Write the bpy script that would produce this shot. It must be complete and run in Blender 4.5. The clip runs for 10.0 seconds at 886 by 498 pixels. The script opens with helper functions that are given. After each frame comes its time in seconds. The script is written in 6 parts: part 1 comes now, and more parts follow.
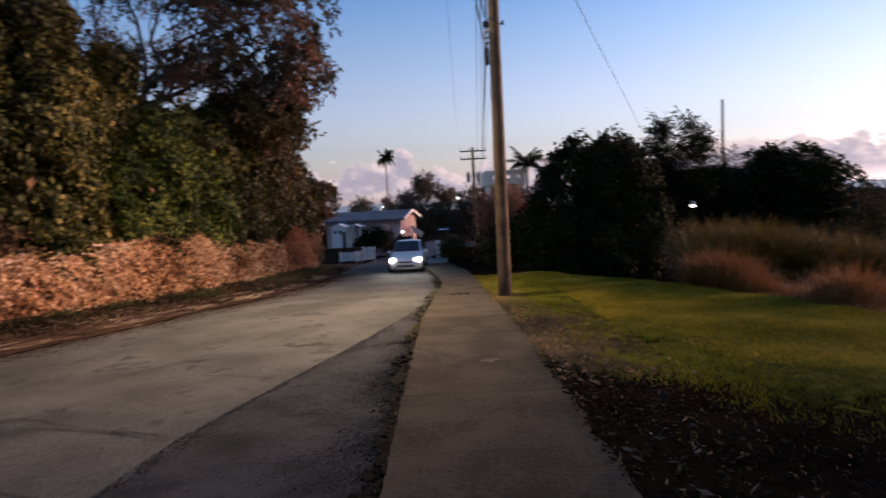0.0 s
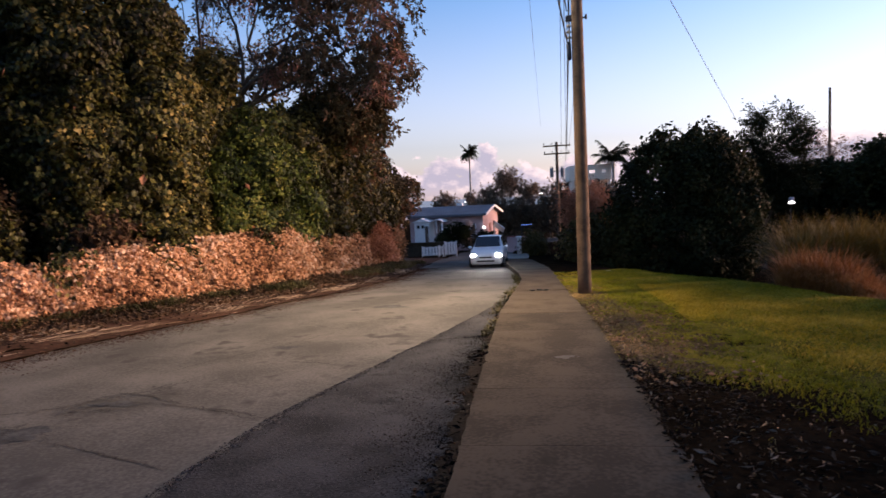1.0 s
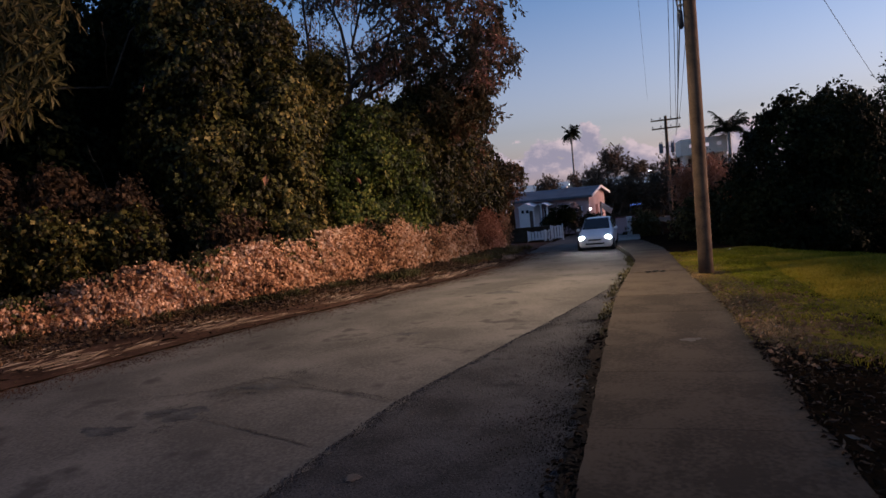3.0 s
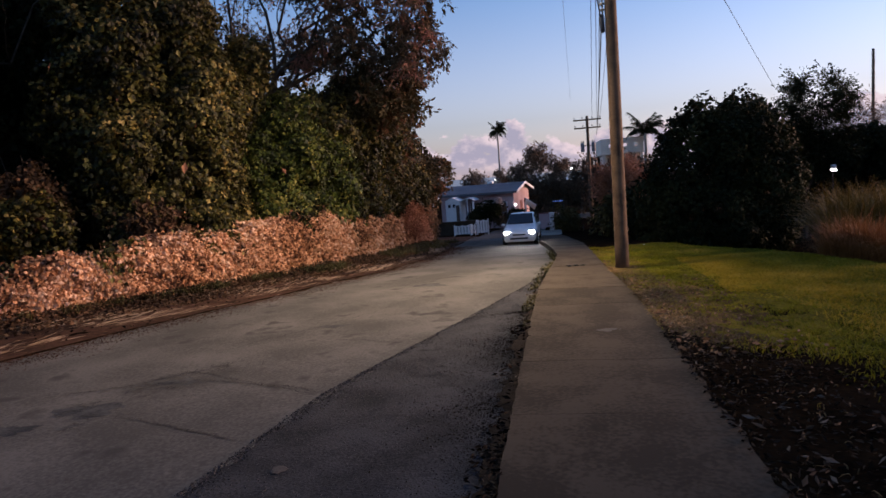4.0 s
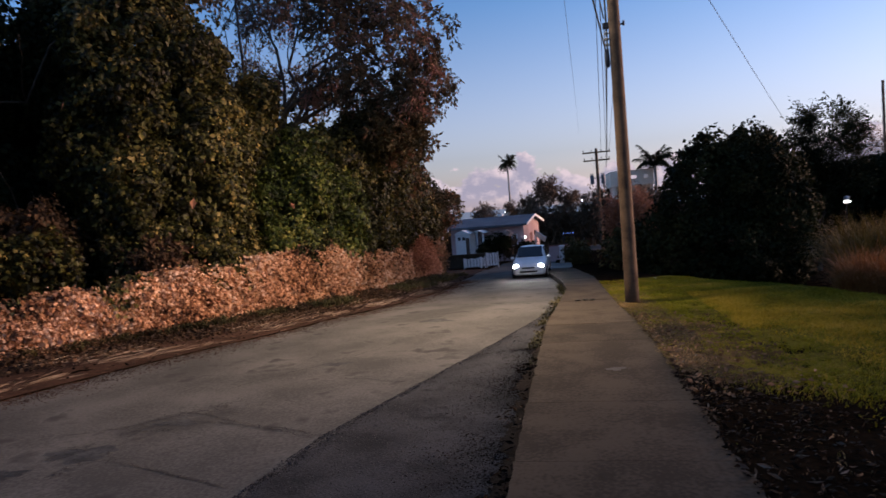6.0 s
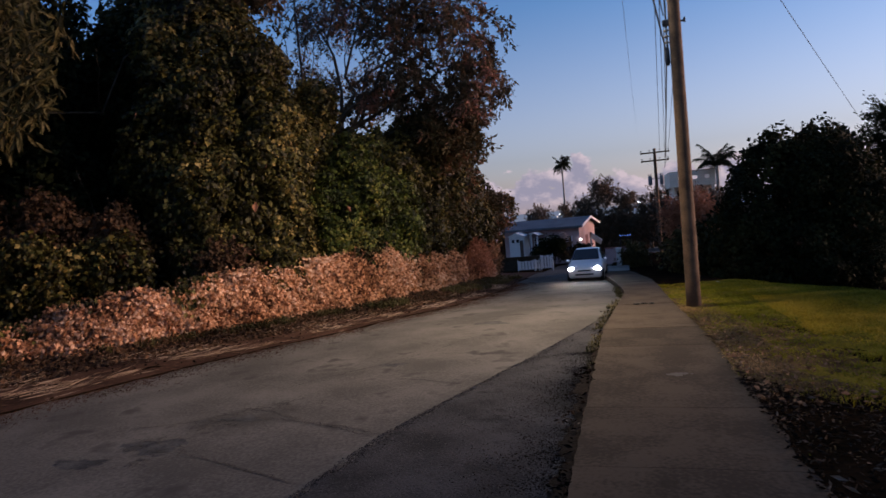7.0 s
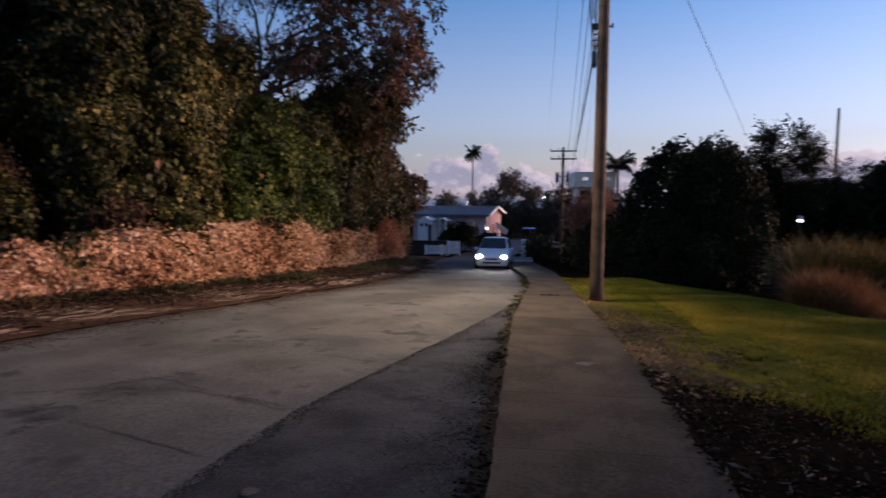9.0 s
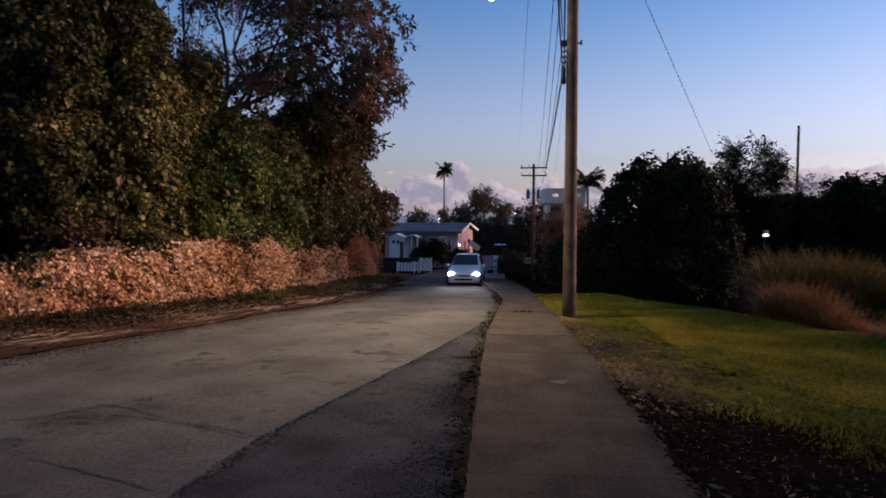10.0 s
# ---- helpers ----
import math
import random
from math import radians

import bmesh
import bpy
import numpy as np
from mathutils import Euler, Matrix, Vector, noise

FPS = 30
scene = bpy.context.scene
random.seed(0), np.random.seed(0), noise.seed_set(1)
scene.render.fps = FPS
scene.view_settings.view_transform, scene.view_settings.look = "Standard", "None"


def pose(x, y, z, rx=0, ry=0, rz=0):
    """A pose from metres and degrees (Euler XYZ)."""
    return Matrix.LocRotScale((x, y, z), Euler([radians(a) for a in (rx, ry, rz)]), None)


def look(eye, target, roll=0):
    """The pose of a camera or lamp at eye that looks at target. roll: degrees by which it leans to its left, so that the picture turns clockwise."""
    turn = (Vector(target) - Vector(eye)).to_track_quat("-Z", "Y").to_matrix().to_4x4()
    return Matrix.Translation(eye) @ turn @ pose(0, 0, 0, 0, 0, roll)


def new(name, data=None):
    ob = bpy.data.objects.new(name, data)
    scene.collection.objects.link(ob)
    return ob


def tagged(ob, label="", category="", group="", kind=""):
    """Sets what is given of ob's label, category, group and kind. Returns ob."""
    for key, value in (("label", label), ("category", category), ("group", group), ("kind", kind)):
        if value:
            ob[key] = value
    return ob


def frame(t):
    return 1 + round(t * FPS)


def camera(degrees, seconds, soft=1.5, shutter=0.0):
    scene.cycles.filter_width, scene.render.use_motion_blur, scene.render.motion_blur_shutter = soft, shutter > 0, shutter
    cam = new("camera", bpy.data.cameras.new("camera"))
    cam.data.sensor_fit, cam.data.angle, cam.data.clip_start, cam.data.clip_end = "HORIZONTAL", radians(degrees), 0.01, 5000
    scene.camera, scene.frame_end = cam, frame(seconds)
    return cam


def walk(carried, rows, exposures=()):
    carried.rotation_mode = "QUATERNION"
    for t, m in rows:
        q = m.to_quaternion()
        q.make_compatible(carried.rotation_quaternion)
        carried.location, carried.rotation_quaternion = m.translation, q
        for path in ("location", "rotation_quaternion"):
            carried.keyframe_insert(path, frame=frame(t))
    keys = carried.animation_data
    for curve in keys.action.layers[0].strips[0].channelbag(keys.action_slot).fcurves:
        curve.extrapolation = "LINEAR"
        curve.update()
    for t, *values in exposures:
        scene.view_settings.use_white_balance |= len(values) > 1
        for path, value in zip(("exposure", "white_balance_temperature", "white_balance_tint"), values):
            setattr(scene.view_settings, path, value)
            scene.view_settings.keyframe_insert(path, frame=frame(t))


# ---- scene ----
cam = camera(72.2, 10.0, soft=1.5, shutter=0.7)
PATH = [
    (0, (0.32, 0.129, 2.193), (0.32, 2.122, 2.03), -2.9),
    (0.5, (0.425, -0.036, 2.231), (0.241, 1.95, 2.072), -1.9),
    (1, (0.423, -0.039, 2.218), (0.152, 1.935, 2.052), -2.8),
    (1.5, (0.426, -0.049, 2.224), (0.05, 1.909, 2.07), -3.8),
    (2, (0.427, -0.104, 2.234), (-0.103, 1.818, 2.077), -4.5),
    (2.2, (0.401, -0.108, 2.26), (-0.172, 1.802, 2.106), -4.6),
    (3.3, (0.243, -0.22, 2.229), (-0.36, 1.677, 2.031), -6.0),
    (3.5, (0.229, -0.246, 2.227), (-0.314, 1.667, 2.013), -3.6),
    (4, (0.275, -0.261, 2.233), (-0.096, 1.691, 2.005), -4.6),
    (4.5, (0.309, -0.148, 2.258), (-0.029, 1.814, 2.066), -4.0),
    (5, (0.315, -0.055, 2.27), (-0.006, 1.916, 2.158), -3.3),
    (6.5, (0.381, -0.108, 2.276), (-0.105, 1.829, 2.157), -5.6),
    (7, (0.328, -0.13, 2.278), (-0.241, 1.785, 2.181), -5.1),
    (7.5, (0.184, -0.099, 2.273), (-0.393, 1.812, 2.148), -4.2),
    (8, (0.067, -0.046, 2.277), (-0.349, 1.907, 2.158), -1.5),
    (8.5, (-0.011, -0.189, 2.279), (-0.379, 1.772, 2.13), -1.1),
    (9, (-0.024, -0.147, 2.261), (-0.284, 1.828, 2.09), 0.3),
    (9.5, (-0.056, 0.036, 2.257), (-0.17, 2.028, 2.12), 0.3),
    (10, (-0.028, 0.074, 2.241), (-0.198, 2.063, 2.126), 0.0),
]
walk(cam, [(t, look(e, g, r)) for t, e, g, r in PATH], [(0, 2.1, 6750, 16), (0.5, 2.6, 6750, 17), (1, 2.5, 6750, 17), (1.5, 2.4, 6600, 17), (2, 2.1, 6400, 17), (3.5, 1.62, 6450, 17), (4, 2.05, 6450, 17), (4.5, 2.4, 6500, 17), (5, 2.25, 6350, 16), (6.5, 1.85, 6350, 16), (7, 1.7, 6250, 16), (7.5, 1.65, 6150, 16), (8, 1.65, 5850, 16), (8.5, 1.72, 5950, 16), (9, 1.82, 6050, 16), (9.5, 2.0, 6350, 17), (10, 1.72, 6300, 17)])

# ---------- world and light ----------
SUN_AZ, SUN_EL = radians(70), radians(3.5)
world = bpy.data.worlds.new("dusk_sky")
scene.world = world
world.use_nodes = True
wn, wl = world.node_tree.nodes, world.node_tree.links
wn.clear()


def wmath(op, a, b=None, clamp=False):
    n = wn.new("ShaderNodeMath")
    n.operation, n.use_clamp = op, clamp
    for i, v in enumerate((a, b)):
        if v is None:
            continue
        if isinstance(v, (int, float)):
            n.inputs[i].default_value = v
        else:
            wl.new(v, n.inputs[i])
    return n.outputs[0]


sky = wn.new("ShaderNodeTexSky")
sky.sky_type, sky.sun_disc = "NISHITA", False
sky.sun_elevation, sky.sun_rotation = SUN_EL, SUN_AZ
sky.altitude, sky.air_density, sky.dust_density, sky.ozone_density = 60, 1.0, 0.6, 3.5
coord = wn.new("ShaderNodeTexCoord")
sep = wn.new("ShaderNodeSeparateXYZ")
wl.new(coord.outputs["Generated"], sep.inputs[0])
up = sep.outputs[2]
# a low bank of evening cumulus along the horizon, with two taller heads
azim = wmath("ARCTAN2", sep.outputs[0], sep.outputs[1])
flat = wn.new("ShaderNodeCombineXYZ")
wl.new(wmath("MULTIPLY", azim, 1.0), flat.inputs[0])
wl.new(wmath("MULTIPLY", up, 1.35), flat.inputs[1])
shifted = wn.new("ShaderNodeVectorMath")
shifted.operation = "ADD"
shifted.inputs[1].default_value = (0.012, 0.016, 0)
wl.new(flat.outputs[0], shifted.inputs[0])


def billow(vector, scale, detail, rough):
    n = wn.new("ShaderNodeTexNoise")
    n.inputs["Scale"].default_value, n.inputs["Detail"].default_value, n.inputs["Roughness"].default_value = scale, detail, rough
    wl.new(vector, n.inputs["Vector"])
    return n.outputs[0]


ridge = wn.new("ShaderNodeCombineXYZ")
wl.new(azim, ridge.inputs[0])
big = billow(ridge.outputs[0], 9.0, 1.0, 0.5)
puffs, puffs2 = billow(flat.outputs[0], 24.0, 7.0, 0.56), billow(shifted.outputs[0], 24.0, 7.0, 0.56)
top = wmath("ADD", wmath("MULTIPLY", big, 0.06), 0.019)
for centre, wide, tall in ((-0.066, 0.030, 0.034), (-0.148, 0.034, 0.020), (0.42, 0.05, 0.03), (0.52, 0.06, 0.02), (0.10, 0.05, 0.012)):
    off = wmath("DIVIDE", wmath("SUBTRACT", azim, centre), wide)
    top = wmath("ADD", top, wmath("MULTIPLY", wmath("EXPONENT", wmath("MULTIPLY", wmath("MULTIPLY", off, off), -1.0)), tall))
edge = wmath("ADD", wmath("SUBTRACT", top, up), wmath("MULTIPLY", wmath("SUBTRACT", puffs, 0.5), 0.13))
mask = wmath("MULTIPLY", edge, 110.0, True)
mask = wmath("MULTIPLY", mask, wmath("MULTIPLY", wmath("ADD", up, 0.012), 30.0, True))
mask = wmath("MULTIPLY", mask, 0.9)
rim = wmath("SUBTRACT", 1.0, wmath("MULTIPLY", edge, 26.0, True))
lit = wmath("ADD", wmath("MULTIPLY", rim, 0.55), wmath("MULTIPLY", wmath("SUBTRACT", puffs, puffs2), 5.0), True)
lit = wmath("ADD", lit, wmath("MULTIPLY", wmath("SUBTRACT", 0.03, up), 6.0, True), True)
tint = wn.new("ShaderNodeMix")
tint.data_type = "RGBA"
tint.inputs[6].default_value, tint.inputs[7].default_value = (0.80, 0.77, 0.99, 1), (1.66, 1.38, 1.44, 1)
wl.new(lit, tint.inputs[0])
cloud = wn.new("ShaderNodeMix")
cloud.data_type = "RGBA"
wl.new(mask, cloud.inputs[0])
balance = wn.new("ShaderNodeMix")
balance.data_type, balance.blend_type = "RGBA", "MULTIPLY"
balance.inputs[0].default_value, balance.inputs[7].default_value = 1.0, (1.19, 0.99, 1.02, 1)
wl.new(sky.outputs[0], balance.inputs[6])
grey = wn.new("ShaderNodeHueSaturation")
grey.inputs["Saturation"].default_value = 0.3
wl.new(balance.outputs[2], grey.inputs["Color"])
blush = wn.new("ShaderNodeMix")
blush.data_type, blush.blend_type = "RGBA", "MULTIPLY"
blush.inputs[0].default_value, blush.inputs[7].default_value = 1.0, (0.92, 0.845, 0.96, 1)
wl.new(grey.outputs[0], blush.inputs[6])
haze = wn.new("ShaderNodeMix")
haze.data_type = "RGBA"
wl.new(wmath("SUBTRACT", 1.0, wmath("MULTIPLY", up, 3.2), True), haze.inputs[0])
wl.new(balance.outputs[2], haze.inputs[6])
wl.new(blush.outputs[2], haze.inputs[7])
wl.new(haze.outputs[2], cloud.inputs[6])
wl.new(tint.outputs[2], cloud.inputs[7])
back = wn.new("ShaderNodeBackground")
back.inputs[1].default_value = 0.118
wl.new(cloud.outputs[2], back.inputs[0])
wout = wn.new("ShaderNodeOutputWorld")
wl.new(back.outputs[0], wout.inputs[0])

sun = new("sun", bpy.data.lights.new("sun", "SUN"))
sun.data.energy, sun.data.angle, sun.data.color = 1.5, radians(26), (1.0, 0.60, 0.40)
sun.matrix_world = look((0, 0, 0), (-math.sin(SUN_AZ), -math.cos(SUN_AZ), -math.tan(SUN_EL + radians(2.5))))

# the street lamp's light, under the lamp head that the near pole carries
lamp_light = new("street_lamp_light", bpy.data.lights.new("street_lamp_light", "SPOT"))
lamp_light.data.energy, lamp_light.data.color, lamp_light.data.shadow_soft_size = 1900, (1.0, 0.77, 0.5), 0.35
lamp_light.data.spot_size, lamp_light.data.spot_blend = radians(148), 1.0
lamp_light.matrix_world = look((-0.15, 15.38, 7.36), (-5.2, 14.6, -0.2))


# ---------- materials ----------
def material(name):
    m = bpy.data.materials.new(name)
    m.use_nodes = True
    return m, m.node_tree.nodes, m.node_tree.links, m.node_tree.nodes["Principled BSDF"]


def ramp(nodes, stops):
    r = nodes.new("ShaderNodeValToRGB")
    el = r.color_ramp.elements
    while len(el) < len(stops):
        el.new(0.5)
    for e, (p, c) in zip(el, stops):
        e.position, e.color = p, (*c, 1)
    return r


def surface(name, dark, light, scale=4.0, fine=60.0, rough=0.85, bump=0.3, metal=0.0, spots=None, spec=0.3, depth=0.01, objrand=0.0, lo=0.40, hi=0.62):
    """Two scales of noise between two colours, a bump, and if given darker or lighter spots."""
    m, n, l, b = material(name)
    geo = n.new("ShaderNodeNewGeometry")
    a = n.new("ShaderNodeTexNoise")
    a.inputs["Scale"].default_value, a.inputs["Detail"].default_value = scale, 4
    f = n.new("ShaderNodeTexNoise")
    f.inputs["Scale"].default_value, f.inputs["Detail"].default_value = fine, 3
    for t in (a, f):
        l.new(geo.outputs["Position"], t.inputs["Vector"])
    mixf = n.new("ShaderNodeMath")
    mixf.operation = "MULTIPLY_ADD"
    mixf.inputs[1].default_value = 0.45
    l.new(f.outputs[0], mixf.inputs[0])
    half = n.new("ShaderNodeMath")
    half.operation = "MULTIPLY"
    half.inputs[1].default_value = 0.6
    l.new(a.outputs[0], half.inputs[0])
    l.new(half.outputs[0], mixf.inputs[2])
    r = ramp(n, [(lo, dark), (hi, light)])
    l.new(mixf.outputs[0], r.inputs[0])
    col = r.outputs[0]
    if spots:
        v = n.new("ShaderNodeTexNoise")
        v.inputs["Scale"].default_value, v.inputs["Detail"].default_value = spots[0], 6
        l.new(geo.outputs["Position"], v.inputs["Vector"])
        sr = ramp(n, [(spots[2], (0, 0, 0)), (spots[2] + 0.1, (1, 1, 1))])
        l.new(v.outputs[0], sr.inputs[0])
        mx = n.new("ShaderNodeMix")
        mx.data_type = "RGBA"
        mx.inputs[7].default_value = (*spots[1], 1)
        l.new(sr.outputs[0], mx.inputs[0])
        l.new(col, mx.inputs[6])
        col = mx.outputs[2]
    if objrand:
        oi = n.new("ShaderNodeObjectInfo")
        hs = n.new("ShaderNodeHueSaturation")
        mr = n.new("ShaderNodeMapRange")
        mr.inputs[3].default_value, mr.inputs[4].default_value = 1 - objrand, 1 + objrand
        l.new(oi.outputs["Random"], mr.inputs[0])
        l.new(mr.outputs[0], hs.inputs["Value"])
        l.new(col, hs.inputs["Color"])
        col = hs.outputs[0]
    l.new(col, b.inputs["Base Color"])
    b.inputs["Roughness"].default_value, b.inputs["Metallic"].default_value = rough, metal
    b.inputs["Specular IOR Level"].default_value = spec
    bp = n.new("ShaderNodeBump")
    bp.inputs["Strength"].default_value, bp.inputs["Distance"].default_value = bump, depth
    l.new(mixf.outputs[0], bp.inputs["Height"])
    l.new(bp.outputs[0], b.inputs["Normal"])
    return m


def foliage(name, stops, through_light=0.25, rough=0.65, spec=0.15, shift=2.2, single=0.6):
    """Leaves: each island takes its own shade; patches of shade vary over the plant; light passes through."""
    m, n, l, b = material(name)
    geo = n.new("ShaderNodeNewGeometry")
    no = n.new("ShaderNodeTexNoise")
    no.inputs["Scale"].default_value, no.inputs["Detail"].default_value = 0.55, 2
    l.new(geo.outputs["Position"], no.inputs["Vector"])
    ad = n.new("ShaderNodeMath")
    ad.operation = "MULTIPLY_ADD"
    ad.inputs[1].default_value = shift
    l.new(no.outputs[0], ad.inputs[0])
    sub = n.new("ShaderNodeMath")
    sub.operation = "MULTIPLY_ADD"
    sub.inputs[1].default_value, sub.inputs[2].default_value = single, 0.5 - single * 0.5 - shift * 0.5
    l.new(geo.outputs["Random Per Island"], sub.inputs[0])
    l.new(sub.outputs[0], ad.inputs[2])
    r = ramp(n, stops)
    l.new(ad.outputs[0], r.inputs[0])
    l.new(r.outputs[0], b.inputs["Base Color"])
    b.inputs["Roughness"].default_value, b.inputs["Specular IOR Level"].default_value = rough, spec
    tr = n.new("ShaderNodeBsdfTranslucent")
    l.new(r.outputs[0], tr.inputs["Color"])
    mx = n.new("ShaderNodeMixShader")
    mx.inputs[0].default_value = through_light
    out = n["Material Output"]
    l.new(b.outputs[0], mx.inputs[1])
    l.new(tr.outputs[0], mx.inputs[2])
    l.new(mx.outputs[0], out.inputs[0])
    return m


def glow(name, colour, strength):
    m, n, l, b = material(name)
    b.inputs["Base Color"].default_value = (*colour, 1)
    b.inputs["Emission Color"].default_value = (*colour, 1)
    b.inputs["Emission Strength"].default_value = strength
    return m


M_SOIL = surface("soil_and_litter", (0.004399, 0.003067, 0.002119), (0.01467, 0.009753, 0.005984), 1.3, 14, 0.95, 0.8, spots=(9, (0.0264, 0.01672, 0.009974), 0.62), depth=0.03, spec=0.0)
M_EARTH = surface("dark_brown_earth", (0.0075, 0.0052, 0.0038), (0.022, 0.0152, 0.0105), 3.0, 30, 0.95, 1.0, depth=0.02, spec=0.05)
M_TURF = surface("mown_turf", (0.02707, 0.02265, 0.004229), (0.1333, 0.1097, 0.01158), 0.7, 30, 0.95, 1.0, depth=0.02, spec=0.03, lo=0.4, hi=0.62)
M_DEADTURF = surface("worn_brown_turf", (0.022, 0.015, 0.0065), (0.10, 0.064, 0.027), 1.6, 38, 0.95, 1.0, depth=0.02, spec=0.03, lo=0.4, hi=0.62)
M_ROAD = surface("worn_asphalt", (0.05097, 0.04778, 0.0423), (0.09589, 0.08929, 0.07938), 0.8, 26, 0.9, 1.0, spots=(1.6, (0.04239, 0.03909, 0.03517), 0.58), depth=0.006, spec=0.08, lo=0.42, hi=0.62)
M_PATCH = surface("dark_asphalt", (0.0165, 0.0162, 0.0168), (0.046, 0.0447, 0.0458), 1.3, 42, 0.95, 1.0, spots=(2.5, (0.018, 0.0176, 0.0182), 0.6), depth=0.02, spec=0.08, lo=0.42, hi=0.62)
M_DIRT = surface("red_brown_dirt", (0.01785, 0.008943, 0.005676), (0.0558, 0.02836, 0.01801), 1.2, 12, 0.95, 0.8, spots=(7, (0.1116, 0.07089, 0.04585), 0.62), depth=0.02, spec=0.05)
M_STAIN = surface("road_stain", (0.0274, 0.0274, 0.02695), (0.06166, 0.06129, 0.05935), 3.0, 22, 0.9, 0.6, spec=0.08)
M_CHIP = surface("asphalt_chips", (0.01954, 0.01905, 0.01791), (0.06186, 0.05942, 0.05535), 9, 60, 0.95, 0.3, spec=0.06)
M_TAR = surface("crack_filler", (0.02264, 0.02139, 0.02013), (0.05032, 0.0478, 0.04403), 5, 80, 0.9, 0.3, spec=0.08)
M_CONC = surface("aged_concrete", (0.03164, 0.02493, 0.01801), (0.05457, 0.04338, 0.03095), 1.4, 22, 0.95, 0.7, spots=(2.2, (0.02652, 0.02141, 0.01519), 0.64), depth=0.006, objrand=0.1, spec=0.08, lo=0.45, hi=0.59)
M_POLE = surface("weathered_wood", (0.055, 0.033, 0.019), (0.135, 0.085, 0.049), 3, 40, 0.85, 0.5)
M_DARKMETAL = surface("dark_hardware", (0.02, 0.02, 0.022), (0.06, 0.06, 0.065), 8, 60, 0.6, 0.2, metal=0.4)
M_GREYMETAL = surface("galvanised_steel", (0.28, 0.28, 0.29), (0.42, 0.42, 0.43), 6, 60, 0.5, 0.2, metal=0.7)
M_CABLE = surface("black_cable", (0.012, 0.012, 0.013), (0.03, 0.03, 0.03), 5, 60, 0.6, 0.1)
M_PINK = surface("pink_plaster", (0.3438, 0.236, 0.2356), (0.4484, 0.3209, 0.324), 0.8, 30, 0.9, 0.2)
M_WHITE = surface("white_paint", (0.66, 0.64, 0.62), (0.82, 0.80, 0.78), 1.0, 25, 0.7, 0.1)
M_ROOF = surface("grey_sheet_roof", (0.075, 0.07875, 0.09), (0.135, 0.1387, 0.15), 0.7, 30, 0.7, 0.2, spec=0.2)
M_BARK = surface("bark", (0.0275, 0.022, 0.0165), (0.0825, 0.066, 0.0495), 4, 40, 0.95, 0.8, depth=0.02)
M_PALMBARK = surface("palm_bark", (0.18, 0.17, 0.15), (0.32, 0.30, 0.27), 3, 30, 0.9, 0.4)
M_PALECONC = surface("pale_concrete", (0.15, 0.13, 0.105), (0.26, 0.23, 0.19), 1.2, 25, 0.9, 0.3)
M_WATER = surface("sea_water", (0.03, 0.05, 0.08), (0.05, 0.08, 0.12), 0.01, 0.3, 0.25, 0.1)
M_LITTER = surface("white_litter", (0.5, 0.5, 0.48), (0.75, 0.75, 0.72), 20, 80, 0.7, 0.2)

GREEN = [(0.0, (0.0085, 0.0078, 0.0025)), (0.42, (0.0245, 0.0228, 0.0055)), (0.74, (0.056, 0.053, 0.0115)), (0.94, (0.108, 0.094, 0.021)), (1.0, (0.19, 0.14, 0.042))]
M_VINE = foliage("vine_leaves", GREEN, rough=0.5, spec=0.18, shift=1.5, single=1.0)
M_BRIGHT = foliage("young_leaves", [(0.0, (0.011, 0.0145, 0.0035)), (0.45, (0.032, 0.042, 0.007)), (0.8, (0.08, 0.1, 0.016)), (1.0, (0.2, 0.18, 0.04))], rough=0.5, spec=0.2, shift=1.3, single=1.0)
M_BROWNLEAF = foliage("brown_green_leaves", [(0.0, (0.01824, 0.01584, 0.0072)), (0.5, (0.0513, 0.04224, 0.0168)), (0.8, (0.09688, 0.06336, 0.03)), (1.0, (0.1938, 0.0924, 0.054))])
# dark bushes and palms; on the left thicket it paints the recess's shade
M_DARKLEAF = foliage("dark_and_shaded_leaves", [(0.0, (0.006003, 0.007731, 0.003699)), (0.6, (0.01434, 0.01766, 0.006336)), (1.0, (0.03366, 0.03418, 0.01162))], 0.1, spec=0.05)
# paler and browner than near leaves: distance haze put into the colour
M_FARLEAF = foliage("haze_painted_leaves", [(0.0, (0.04594, 0.0327, 0.0202)), (0.6, (0.09161, 0.0606, 0.03597)), (1.0, (0.1526, 0.0957, 0.05775))], 0.15)
M_STRAW = foliage("dry_grass", [(0.0, (0.05782, 0.02278, 0.01021)), (0.25, (0.2065, 0.08761, 0.0388)), (0.55, (0.4296, 0.2103, 0.1124)), (0.85, (0.545, 0.3066, 0.1837)), (1.0, (0.6112, 0.403, 0.2859))], 0.25, shift=1.4, single=0.95)
M_OLDSTRAW = foliage("weathered_straw", [(0.0, (0.1083, 0.07049, 0.04916)), (0.5, (0.2346, 0.1712, 0.1202)), (1.0, (0.3971, 0.3122, 0.2403))], 0.1, shift=1.2)
M_RUST = foliage("rusty_grass", [(0.0, (0.1285, 0.04989, 0.01544)), (0.5, (0.2859, 0.1215, 0.03862)), (1.0, (0.4288, 0.2176, 0.07334))], 0.25, shift=1.2)
M_DRYLEAF = foliage("dry_brown_leaves", [(0.0, (0.068, 0.0442, 0.0256)), (0.6, (0.17, 0.111, 0.0608)), (1.0, (0.323, 0.187, 0.112))], 0.2)
M_DRYBUSH = foliage("dead_bush_twigs", [(0.0, (0.195, 0.078, 0.0429)), (0.6, (0.3588, 0.1638, 0.0936)), (1.0, (0.5148, 0.273, 0.1716))], 0.2)
